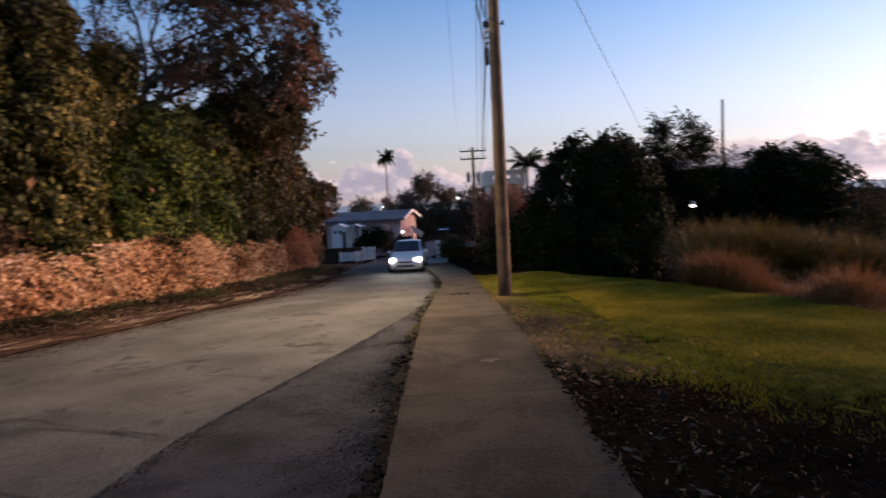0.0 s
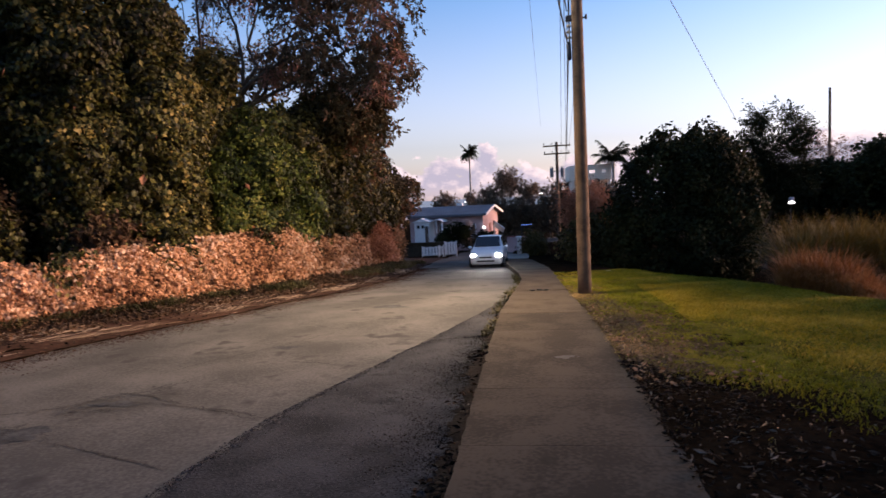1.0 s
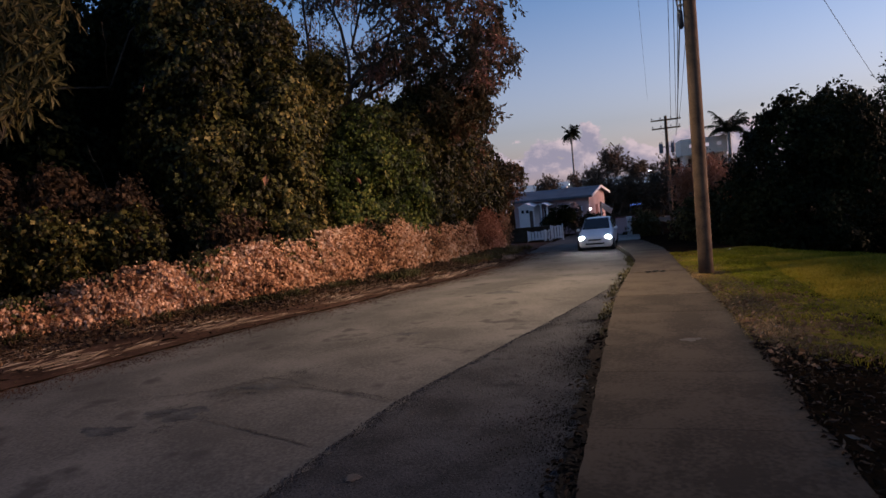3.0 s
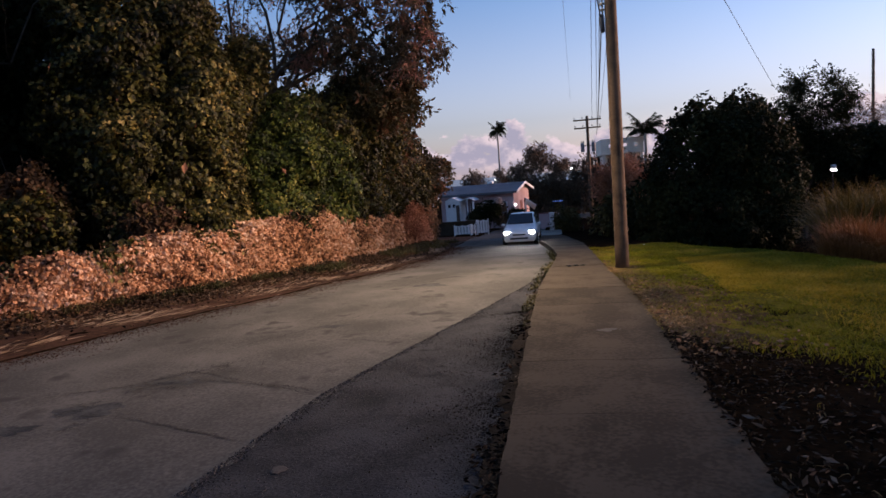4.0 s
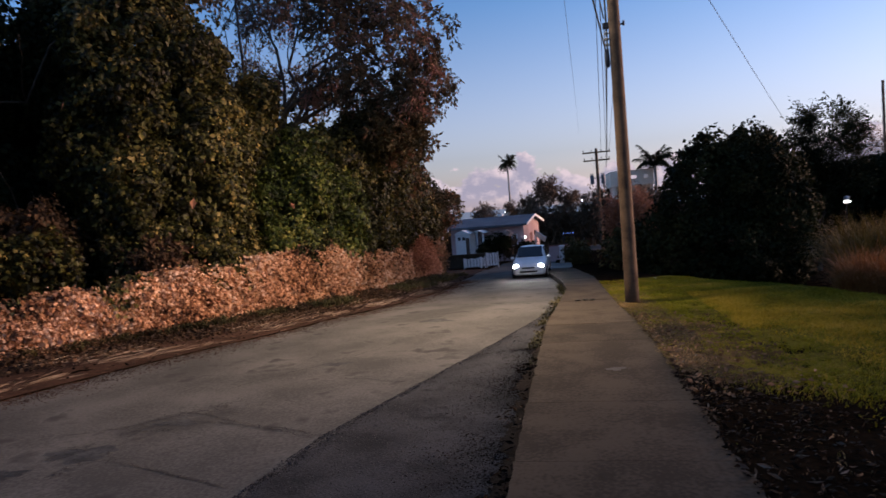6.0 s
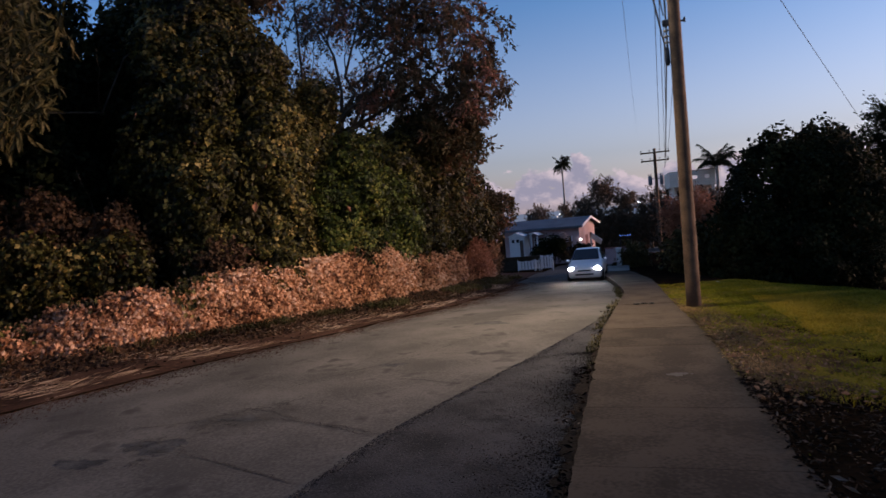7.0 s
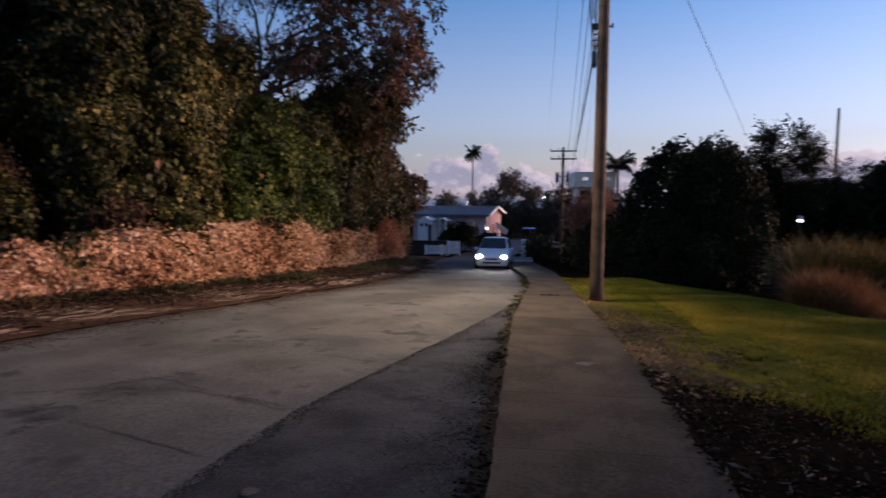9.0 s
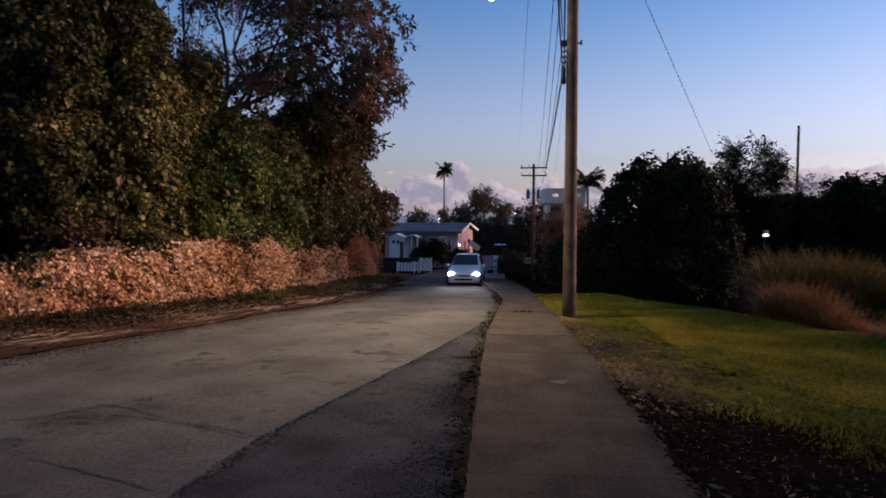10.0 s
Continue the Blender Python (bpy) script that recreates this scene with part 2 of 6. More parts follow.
M_TREELEAF = foliage("dull_tree_leaves", [(0.0, (0.027, 0.0231, 0.0147)), (0.5, (0.081, 0.0609, 0.03255)), (0.8, (0.1485, 0.0945, 0.0546)), (1.0, (0.315, 0.1428, 0.1008))])
M_WEED = foliage("dark_weeds", [(0.0, (0.02, 0.018, 0.007)), (0.5, (0.05, 0.046, 0.015)), (1.0, (0.11, 0.085, 0.034))], 0.2, shift=1.8)
M_DEADGRASS = foliage("dead_lawn_grass", [(0.0, (0.01971, 0.01327, 0.00516)), (0.5, (0.0654, 0.04296, 0.01442)), (0.85, (0.1393, 0.08812, 0.03097)), (1.0, (0.3271, 0.2057, 0.08766))], 0.15, shift=2.2)
M_RUSTLEAF = foliage("rusty_undergrowth", [(0.0, (0.01782, 0.0099, 0.005346)), (0.5, (0.05049, 0.02904, 0.01485)), (1.0, (0.101, 0.0528, 0.02792))], 0.2)
M_AGGREGATE = surface("pale_aggregate", (0.02072, 0.02028, 0.01998), (0.0888, 0.08584, 0.08288), 30, 90, 0.8, 0.3, spec=0.2)
M_TWIG = foliage("reddish_twigs", [(0.0, (0.05, 0.028, 0.02)), (0.6, (0.10, 0.06, 0.04)), (1.0, (0.16, 0.09, 0.06))], 0.1)
M_TALLGREEN = foliage("tall_green_grass", [(0.0, (0.04229, 0.03214, 0.005576)), (0.5, (0.09947, 0.06766, 0.01185)), (1.0, (0.189, 0.1143, 0.0244))], 0.25, shift=1.2)
M_LAWN = foliage("lawn_grass", [(0.0, (0.05514, 0.064, 0.005186)), (0.5, (0.1341, 0.1399, 0.008314)), (0.85, (0.2349, 0.2046, 0.01459)), (1.0, (0.3786, 0.2571, 0.05186))], 0.3, spec=0.04, shift=1.8)
# brighter, yellower blades: the warm light on the right lawn put into colour
M_LITGRASS = foliage("lit_lawn_grass", [(0.0, (0.16, 0.13, 0.010)), (0.5, (0.30, 0.225, 0.018)), (1.0, (0.46, 0.32, 0.05))], 0.35, spec=0.03, shift=1.6)
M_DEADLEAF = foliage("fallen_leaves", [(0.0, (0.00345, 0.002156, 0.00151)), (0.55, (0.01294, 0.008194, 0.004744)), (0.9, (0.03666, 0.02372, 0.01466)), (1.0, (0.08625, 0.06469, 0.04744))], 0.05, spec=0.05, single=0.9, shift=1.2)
M_HUSK = foliage("pale_dead_leaves", [(0.0, (0.0375, 0.02475, 0.0165)), (0.6, (0.0975, 0.069, 0.048)), (1.0, (0.18, 0.1425, 0.105))], 0.1, spec=0.05, single=1.0, shift=0.6)
M_GREYBEIGE = surface("grey_beige_plaster", (0.68, 0.55, 0.42), (0.82, 0.69, 0.55), 0.8, 20, 0.9, 0.2)
M_STEELGREY = surface("grey_enamel", (0.10, 0.10, 0.11), (0.17, 0.17, 0.18), 8, 60, 0.6, 0.1)
M_SHUTTER = surface("red_brown_shutter", (0.12, 0.04, 0.035), (0.20, 0.07, 0.06), 3, 30, 0.7, 0.2)
M_BLOOM = foliage("pale_blossom", [(0.0, (0.35, 0.27, 0.25)), (1.0, (0.6, 0.5, 0.46))], 0.2)
M_DOOR = surface("dark_wood_door", (0.06, 0.04, 0.035), (0.12, 0.08, 0.06), 3, 30, 0.6, 0.2)

# ---------- builders ----------


def obj_from(name, data, mat, parent=None, label=""):
    data.materials.append(mat)
    ob = new(name, data)
    if parent is not None:
        ob.parent = parent
    if label:
        ob["label"] = label
    return ob


def part(name, bm, mat, parent=None, label="", smooth=False):
    me = bpy.data.meshes.new(name)
    bm.to_mesh(me)
    bm.free()
    if smooth:
        me.polygons.foreach_set("use_smooth", [True] * len(me.polygons))
    return obj_from(name, me, mat, parent, label)


def arrays(name, verts, faces, mat, parent=None, label="", smooth=False):
    """A mesh out of computed arrays: n x 3 corners and m x k corner numbers."""
    me = bpy.data.meshes.new(name)
    verts, faces = np.asarray(verts, np.float32), np.asarray(faces, np.int32)
    k = faces.shape[1]
    me.vertices.add(len(verts))
    me.vertices.foreach_set("co", verts.ravel())
    me.loops.add(faces.size)
    me.loops.foreach_set("vertex_index", faces.ravel())
    me.polygons.add(len(faces))
    me.polygons.foreach_set("loop_start", np.arange(len(faces), dtype=np.int32) * k)
    me.update(calc_edges=True)
    me.polygons.foreach_set("use_smooth", np.full(len(faces), smooth))
    return obj_from(name, me, mat, parent, label)


def thing(name, label, category, at=(0, 0, 0), turn=0.0, group="", kind=""):
    e = new(name)
    e.matrix_basis = pose(*at, 0, 0, turn)
    return tagged(e, label, category, group, kind)


def box(bm, x0, x1, y0, y1, z0, z1, m=None, bevel=0.0):
    r = bmesh.ops.create_cube(bm, size=1.0)
    mat = Matrix.Translation(((x0 + x1) / 2, (y0 + y1) / 2, (z0 + z1) / 2)) @ Matrix.Diagonal((x1 - x0, y1 - y0, z1 - z0, 1))
    bmesh.ops.transform(bm, matrix=(m @ mat) if m else mat, verts=r["verts"])
    if bevel:
        edges = list({e for v in r["verts"] for e in v.link_edges})
        bmesh.ops.bevel(bm, geom=edges, offset=bevel, segments=2, affect="EDGES", profile=0.5)
    return bm


def boxpart(name, x0, x1, y0, y1, z0, z1, mat, parent, label="", bevel=0.01, m=None):
    return part(name, box(bmesh.new(), x0, x1, y0, y1, z0, z1, m, bevel), mat, parent, label)


def tube(bm, pts, radii, sides=8, cap=True):
    """A tapered tube along points."""
    pts = [Vector(p) for p in pts]
    rings = []
    for i, p in enumerate(pts):
        d = (pts[min(i + 1, len(pts) - 1)] - pts[max(i - 1, 0)]).normalized()
        side = d.cross(Vector((0, 0, 1)) if abs(d.z) < 0.9 else Vector((1, 0, 0))).normalized()
        other = d.cross(side)
        rings.append([bm.verts.new(p + (side * math.cos(a) + other * math.sin(a)) * radii[i])
                      for a in (2 * math.pi * k / sides for k in range(sides))])
    for a, b in zip(rings, rings[1:]):
        for k in range(sides):
            bm.faces.new((a[k], a[(k + 1) % sides], b[(k + 1) % sides], b[k]))
    if cap:
        bm.faces.new(rings[0][::-1])
        bm.faces.new(rings[-1])
    return bm


def interp(table, y):
    t = np.asarray(table)
    return np.interp(y, t[:, 0], t[:, 1])


# ---------- lie of the land ----------
PROFILE = [(-300, 7.5), (0, 0), (17, -0.425), (21, -0.56), (25, -0.79), (43, -1.81), (52, -2.15), (120, -4.6), (300, -13), (6000, -16)]
ROAD_LEFT = [(-40, -31), (-15, -18.5), (0, -12.6), (5, -10.6), (7.2, -9.75), (9, -9.2), (10.6, -8.65), (12.3, -7.95), (14.3, -7.0), (16.5, -6.3), (18.8, -5.6), (22, -5.15), (25, -4.95), (31.5, -5.1), (38, -5.4), (46.5, -4.95), (52, -4.1), (56, -3.4), (63, -1.5), (78, 4.5)]
WALK_LEFT = [(-40, -0.6), (0, -0.3), (10, -0.25), (13, -0.20), (15.7, -0.02), (18, 0.15), (19.7, 0.25), (22.6, 0.08), (25.6, -0.2), (29, -0.55), (33.4, -1.09)]
ROAD_RIGHT = WALK_LEFT + [(34.4, -0.9), (36, -0.3), (42, -0.4), (49, -0.4), (55, 1.2), (63, 4.2), (78, 10.5)]
WALK_RIGHT = [(-40, 1.5), (0, 1.72), (10.9, 1.76), (13.6, 1.68), (16.9, 1.5), (20, 1.42), (25, 1.3), (31, 0.75), (33.4, 0.45)]
GRASS_LINE = [(-20, -26), (0, -18.5), (8, -15.6), (11.2, -13.8), (12.4, -12.4), (14, -11.1), (16.5, -9.9), (19.7, -8.5), (22.2, -7.8), (25, -7.4), (31, -7.2), (35, -7.1), (40, -7.6), (60, -30)]
LAWN_EDGE = [(-20, 14), (0, 11), (9, 8.6), (12.3, 7.45), (13.4, 7.1), (14.6, 6.75), (16.3, 6.15), (18.3, 5.3), (20.2, 4.45), (22, 3.6), (30, 2.3), (60, 2.5)]
SEAM = [(-40, -6), (0, -3.35), (5, -2.82), (6.5, -2.62), (8.3, -2.12), (10.1, -1.60), (12.1, -1.03), (14.3, -0.48), (15.6, -0.12)]


def prof(y):
    return interp(PROFILE, y)


def smooth01(a):
    a = np.clip(a, 0, 1)
    return a * a * (3 - 2 * a)


def waves(x, y, s):
    return np.sin(x * s + 1.3 * np.sin(y * s * 0.7)) * np.cos(y * s * 1.1 + 0.8 * np.sin(x * s * 0.9))


def road_drop(y):
    """How far the road lies below the pavement: a shallow gutter here, a full kerb further down."""
    return 0.085 + 0.10 * smooth01((np.asarray(y) - 15.5) / 5.0)


def land(x, y):
    """Height of the ground sheet: sunk under road and pavement, a bank behind the dry grass, a dip past the lawn."""
    x, y = np.asarray(x, float), np.asarray(y, float)
    z = prof(y)
    near = 1 - smooth01((np.hypot(x, y - 20) - 60) / 60)
    left, grass, right, lawn = interp(ROAD_LEFT, y), interp(GRASS_LINE, y), interp(WALK_RIGHT, y), interp(LAWN_EDGE, y)
    z = z - 0.07 * near * smooth01((right - x) / 0.4)
    z = z + near * 0.55 * smooth01((grass - 0.6 - x) / 3.0)
    z = z - (road_drop(y) - 0.085) * smooth01((x - grass) / np.maximum(left - grass, 0.5)) * (x < left + 2)
    z = z - near * 0.95 * smooth01((x - lawn) / 2.6) * smooth01((y + 5) / 12)
    z = z + near * (0.03 * waves(x, y, 0.9) + 0.015 * waves(x + 5, y, 2.7)) * smooth01(np.maximum(x - right, left - x) / 0.8)
    inside = (x > left + 0.25) & (x < np.where(y < 33, right - 0.25, interp(ROAD_RIGHT, y) - 0.3)) & (y > -38) & (y < 76)
    return z - 0.4 * inside


def axis(near, step, far, grow=1.18):
    a, s = [near], step
    while a[-1] < far:
        s *= grow
        a.append(a[-1] + s)
    return a


gx = np.array([-v for v in axis(14, 0.3, 4600)][::-1] + list(np.arange(-13.75, 13.8, 0.25)) + axis(14, 0.3, 4600))
gy = np.array([-v for v in axis(8, 0.4, 3000)][::-1] + list(np.arange(-7.7, 45, 0.3)) + axis(45.2, 0.4, 4600))


def sheet(name, X, Y, Z, mat, **kw):
    ny, nx = X.shape
    i = np.arange(ny * nx).reshape(ny, nx)
    f = np.stack([i[:-1, :-1], i[:-1, 1:], i[1:, 1:], i[1:, :-1]], -1).reshape(-1, 4)
    return arrays(name, np.stack([X, Y, Z], -1).reshape(-1, 3), f, mat, smooth=True, **kw)


X, Y = np.meshgrid(gx, gy)
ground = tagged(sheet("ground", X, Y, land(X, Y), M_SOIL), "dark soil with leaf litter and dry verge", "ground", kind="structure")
sx, sy = np.meshgrid(np.linspace(-4500, 4500, 40), np.linspace(900, 4600, 20))
tagged(sheet("water", sx, sy, np.full_like(sx, -13.0), M_WATER), "distant grey-blue sea at the horizon", "sea", kind="structure")

# road: one worn strip, with a ragged left edge
v = np.concatenate([np.arange(-36, 0, 1.0), np.arange(0, 32, 0.2), np.arange(32, 76, 0.6)])
u = np.linspace(0, 1, 46)
V, U = np.meshgrid(v, u, indexing="ij")
rl = interp(ROAD_LEFT, V) + 0.10 * np.sin(V * 2.3) + 0.07 * np.sin(V * 5.1 + 1) + 0.05 * np.sin(V * 11.7)
rr = interp(ROAD_RIGHT, V) - 0.01
RX = rl + (rr - rl) * U
RZ = prof(V) - road_drop(V) + 0.03 * np.sin(U * math.pi) * 1.0 + 0.006 * waves(RX, V, 1.7) + 0.003 * waves(RX, V, 6.0)
road = tagged(sheet("road", RX, V, RZ, M_ROAD), "worn pale grey asphalt road running downhill", "road", kind="structure")


def road_z(x, y):
    a, b = interp(ROAD_LEFT, y), interp(ROAD_RIGHT, y)
    w = np.clip((x - a) / (b - a), 0, 1)
    return prof(y) - road_drop(y) + 0.03 * np.sin(w * math.pi) + 0.006 * waves(x, y, 1.7) + 0.003 * waves(x, y, 6.0)


# the darker strip of newer asphalt beside the pavement, with its broken seam
v = np.arange(-36, 15.5, 0.12)
u = np.linspace(0, 1, 16)
V, U = np.meshgrid(v, u, indexing="ij")
seam = interp(SEAM, V) + 0.035 * np.sin(V * 7.1) + 0.03 * np.sin(V * 16.3 + 2) + 0.02 * np.sin(V * 31)
PX = seam + (interp(WALK_LEFT, V) - 0.015 - seam) * U
PZ = road_z(PX, V) + 0.014 - 0.03 * (U == 0) + 0.003 * waves(PX, V, 2.1) + 0.002 * waves(PX, V, 8.0)
tagged(sheet("road_patch", PX, V, PZ, M_PATCH), "darker patched asphalt strip along the pavement", "road patch", kind="structure")


def ribbon(name, pts, width, mat, lift, parent, seed):
    """A crack or seam: a thin wandering strip on the road."""
    r = np.random.default_rng(seed)
    p = np.array(pts, float)
    s = np.linspace(0, len(p) - 1, max(8, int(12 * len(p))))
    x, y = np.interp(s, range(len(p)), p[:, 0]), np.interp(s, range(len(p)), p[:, 1])
    x, y = x + r.normal(0, 0.018, len(s)), y + r.normal(0, 0.018, len(s))
    dx, dy = np.gradient(x), np.gradient(y)
    d = np.hypot(dx, dy)
    w = width * (0.4 + r.random(len(s))) * np.sin(np.linspace(0.15, math.pi - 0.15, len(s))) ** 0.5
    ax, ay, bx, by = x - dy / d * w, y + dx / d * w, x + dy / d * w, y - dx / d * w
    vs = np.concatenate([np.stack([ax, ay, road_z(ax, ay) + lift], -1), np.stack([bx, by, road_z(bx, by) + lift], -1)])
    n = len(s)
    f = [(i, i + 1, n + i + 1, n + i) for i in range(n - 1)]
    return arrays(name, vs, f, mat, parent)


for k, (pts, w) in enumerate([
        ([(-3.81, 6.89), (-3.2, 6.72), (-2.6, 6.47)], 0.011), ([(-3.5, 9.19), (-2.9, 9.05), (-2.14, 8.79)], 0.011),
        ([(-5.2, 7.5), (-4.4, 7.2), (-3.81, 6.89)], 0.012), ([(-3.3, 11.2), (-2.2, 11.0), (-1.5, 11.05)], 0.015),
        ([(-4.6, 9.6), (-4.0, 10.4), (-3.5, 11.4), (-2.9, 13.0)], 0.010), ([(-6.3, 6.5), (-5.6, 6.8), (-5.1, 7.35)], 0.012), ([(-4.8, 5.64), (-4.2, 5.5), (-3.67, 5.29), (-2.9, 5.03)], 0.012),
        ([(-5.24, 8.4), (-4.82, 9.2), (-4.4, 9.8), (-4.0, 10.3)], 0.012), ([(-4.8, 7.1), (-4.2, 6.95), (-3.4, 6.7), (-2.7, 6.4)], 0.010)]):
    ribbon("crack", pts, w, M_TAR, 0.006 + 0.0005 * k, road, 20 + k)


def blot(name, cx, cy, rx, ry, mat, lift, parent, seed, zf=road_z, ragged=1.0):
    r = np.random.default_rng(seed)
    a = np.linspace(0, 2 * math.pi, 40, endpoint=False)
    k = 1 + ragged * (0.25 * np.sin(a * 3 + r.random() * 6) + 0.15 * np.sin(a * 7 + r.random() * 6) + r.normal(0, 0.06, 40))
    x, y = cx + rx * k * np.cos(a), cy + ry * k * np.sin(a)
    x, y = np.append(x, cx), np.append(y, cy)
    return arrays(name, np.stack([x, y, zf(x, y) + lift], -1), [(i, (i + 1) % 40, 40) for i in range(40)], mat, parent)


blot("manhole_patch", -2.98, 14.68, 0.42, 0.22, M_STAIN, 0.006, road, 1)
fleck = np.random.default_rng(77)
# a crazed, sunken place on the road: short wandering cracks that branch, and two worn stains
for k, (cx, cy, rx, ry) in enumerate(((-5.4, 5.9, 0.42, 0.24), (-5.95, 5.3, 0.34, 0.14), (-4.9, 7.0, 0.3, 0.12), (-3.9, 10.2, 0.25, 0.12))):
    blot("worn_stain", cx, cy, rx, ry, M_STAIN, 0.0035 + 0.0008 * k, road, 50 + k)
for k in range(54):
    cx, cy = ((-5.0, 6.8), (-5.6, 5.8), (-4.6, 7.6))[k % 3]
    x, y, a = fleck.normal(cx, 0.4), fleck.normal(cy, 0.26), fleck.random() * 6.3
    L = 0.1 + 0.25 * fleck.random()
    ribbon("crack", [(x, y), (x + L * math.cos(a), y + L * math.sin(a) * 0.7), (x + L * 1.6 * math.cos(a + 0.7), y + L * math.sin(a + 0.7))], 0.0045, M_TAR, 0.007 + 0.0001 * k, road, 120 + k)


def chips(name, x, y, z, size, mat, label, seed):
    """Loose angular stones: squashed four-cornered lumps."""
    r = np.random.default_rng(seed)
    n = len(x)
    base = np.array([(1, 0, -0.3), (-0.5, 0.9, -0.3), (-0.5, -0.9, -0.3), (0, 0, 0.55)])
    a = r.random(n) * 6.283
    s = (size * (0.4 + r.random(n) ** 2 * 1.4))[:, None, None]
    b = base[None] * s * (0.6 + 0.8 * r.random((n, 4, 3)))
    c, d = np.cos(a)[:, None], np.sin(a)[:, None]
    b = np.stack([b[..., 0] * c - b[..., 1] * d, b[..., 0] * d + b[..., 1] * c, b[..., 2]], -1)
    vs = (np.stack([x, y, z], -1)[:, None] + b).reshape(-1, 3)
    k = np.arange(n)[:, None] * 4
    return tagged(arrays(name, vs, np.concatenate([k + (0, 1, 3), k + (1, 2, 3), k + (2, 0, 3)]), mat), label, "gravel", kind="stuff")


cy = 3.0 + 12.4 * fleck.random(9000) ** 1.2
cx = interp(SEAM, cy) + np.abs(fleck.normal(0.0, 0.13, 9000)) + 0.02
chips("seam_gravel", cx[:7000], cy[:7000], road_z(cx, cy)[:7000] + 0.014, 0.009, M_CHIP, "broken dark asphalt crumbs along the patch seam", 5)
cy = 3.0 + 12 * fleck.random(15000)
cx = interp(SEAM, cy) + (interp(WALK_LEFT, cy) - 0.05 - interp(SEAM, cy)) * fleck.random(15000)
chips("patch_gravel", cx, cy, road_z(cx, cy) + 0.014, 0.0085, M_AGGREGATE, "coarse dark stones standing out of the patched asphalt", 6)

# pavement: concrete bays with open joints on a bed
v = np.arange(-36, 33.3, 0.5)
V, U = np.meshgrid(v, np.linspace(0, 1, 3), indexing="ij")
BX = interp(WALK_LEFT, V) + 0.06 + (interp(WALK_RIGHT, V) - interp(WALK_LEFT, V) - 0.12) * U
pavement = tagged(sheet("pavement", BX, V, prof(V) - 0.006, M_CONC), "aged grey concrete pavement laid in bays", "pavement", kind="structure")


def bay(y0, y1, seed):
    r = np.random.default_rng(seed)
    ys = np.linspace(y0 + 0.003, y1 - 0.003, 9)
    us = np.linspace(0, 1, 7)
    yy, uu = np.meshgrid(ys, us, indexing="ij")
    a, b = interp(WALK_LEFT, yy) + r.normal(0, 0.008, (9, 1)), interp(WALK_RIGHT, yy) + r.normal(0, 0.03, (9, 1))
    xx = a + (b - a) * uu
    zz = prof(yy) + r.normal(0, 0.0015) + 0.004 * waves(xx, yy, 3.0)
    n = 63
    rim = np.concatenate([np.arange(7), np.arange(13, 63, 7), np.arange(61, 55, -1), np.arange(49, 0, -7)])
    vs = np.stack([xx, yy, zz], -1).reshape(-1, 3)
    low = vs[rim] - (0, 0, 0.26)
    i = np.arange(n).reshape(9, 7)
    f = np.stack([i[:-1, :-1], i[:-1, 1:], i[1:, 1:], i[1:, :-1]], -1).reshape(-1, 4).tolist()
    m = len(rim)
    f += [(rim[k], n + k, n + (k + 1) % m, rim[(k + 1) % m]) for k in range(m)]
    return arrays("paving_bay", np.concatenate([vs, low]), f, M_CONC, pavement)


for k in range(-8, 18):
    bay(k * 1.85, (k + 1) * 1.85, 100 + k)

# dark earth gathered along the kerb
v = np.arange(1.0, 15.2, 0.06)
V, U = np.meshgrid(v, np.linspace(0, 1, 5), indexing="ij")
wid = np.clip(0.12 + 0.12 * smooth01((10.2 - V) / 1.5) + 0.04 * np.sin(V * 3.1) + 0.03 * np.sin(V * 8.3 + 1) + 0.02 * np.sin(V * 19.0), 0.05, 0.6)
EX = interp(WALK_LEFT, V) - 0.004 - wid * (1 - U)
tagged(sheet("gutter_earth", EX, V, road_z(EX, V) + 0.006 + 0.04 * U ** 1.3 + 0.006 * waves(EX, V, 14.0), M_EARTH), "dark earth gathered along the kerb", "dirt", kind="structure")

ey = 2.6 + 8.4 * fleck.random(26000)
ex = interp(WALK_LEFT, ey) - 0.03 - np.minimum(fleck.exponential(0.2, 26000), 1.1)
chips("gutter_crumbs", ex, ey, road_z(ex, ey) + 0.014, 0.0085, M_EARTH, "dark earth crumbs spread from the kerb", 9)

# turf under the lawn's blades, and the worn brown turf beside the pavement
v = np.arange(2.0, 22.0, 0.08)
V, U = np.meshgrid(v, np.linspace(0, 1, 110), indexing="ij")
a = interp(WALK_RIGHT, V) + np.maximum(0.82 * (9.1 - V), 0.35)
TX = a + (interp(LAWN_EDGE, V) + 0.4 - a) * U
rim = 0.05 * smooth01(1.0 - (TX - a) / 1.7 + 0.6 * waves(TX, V, 2.3) + 0.5 * waves(TX + 3, V, 8.7) + 0.4 * waves(TX, V + 2, 19.0))
tagged(sheet("lawn", TX, V, land(TX, V) + 0.024 - rim + 0.006 * waves(TX, V, 5.0), M_TURF), "yellow-green turf of the sloping lawn", "lawn", kind="structure")
v = np.arange(7.6, 21.5, 0.08)
V, U = np.meshgrid(v, np.linspace(0, 1, 30), indexing="ij")
TX = interp(WALK_RIGHT, V) - 0.03 + (1.1 + 0.9 * smooth01((14 - V) / 3)) * U
rim = 0.06 * np.clip(smooth01((8.7 - V) / 0.7 + 0.4 * waves(TX, V, 3.1)) + smooth01((V - 20.2) / 0.9 + 0.3 * waves(TX, V, 3.0)) + smooth01((U - 0.8) / 0.2), 0, 1)
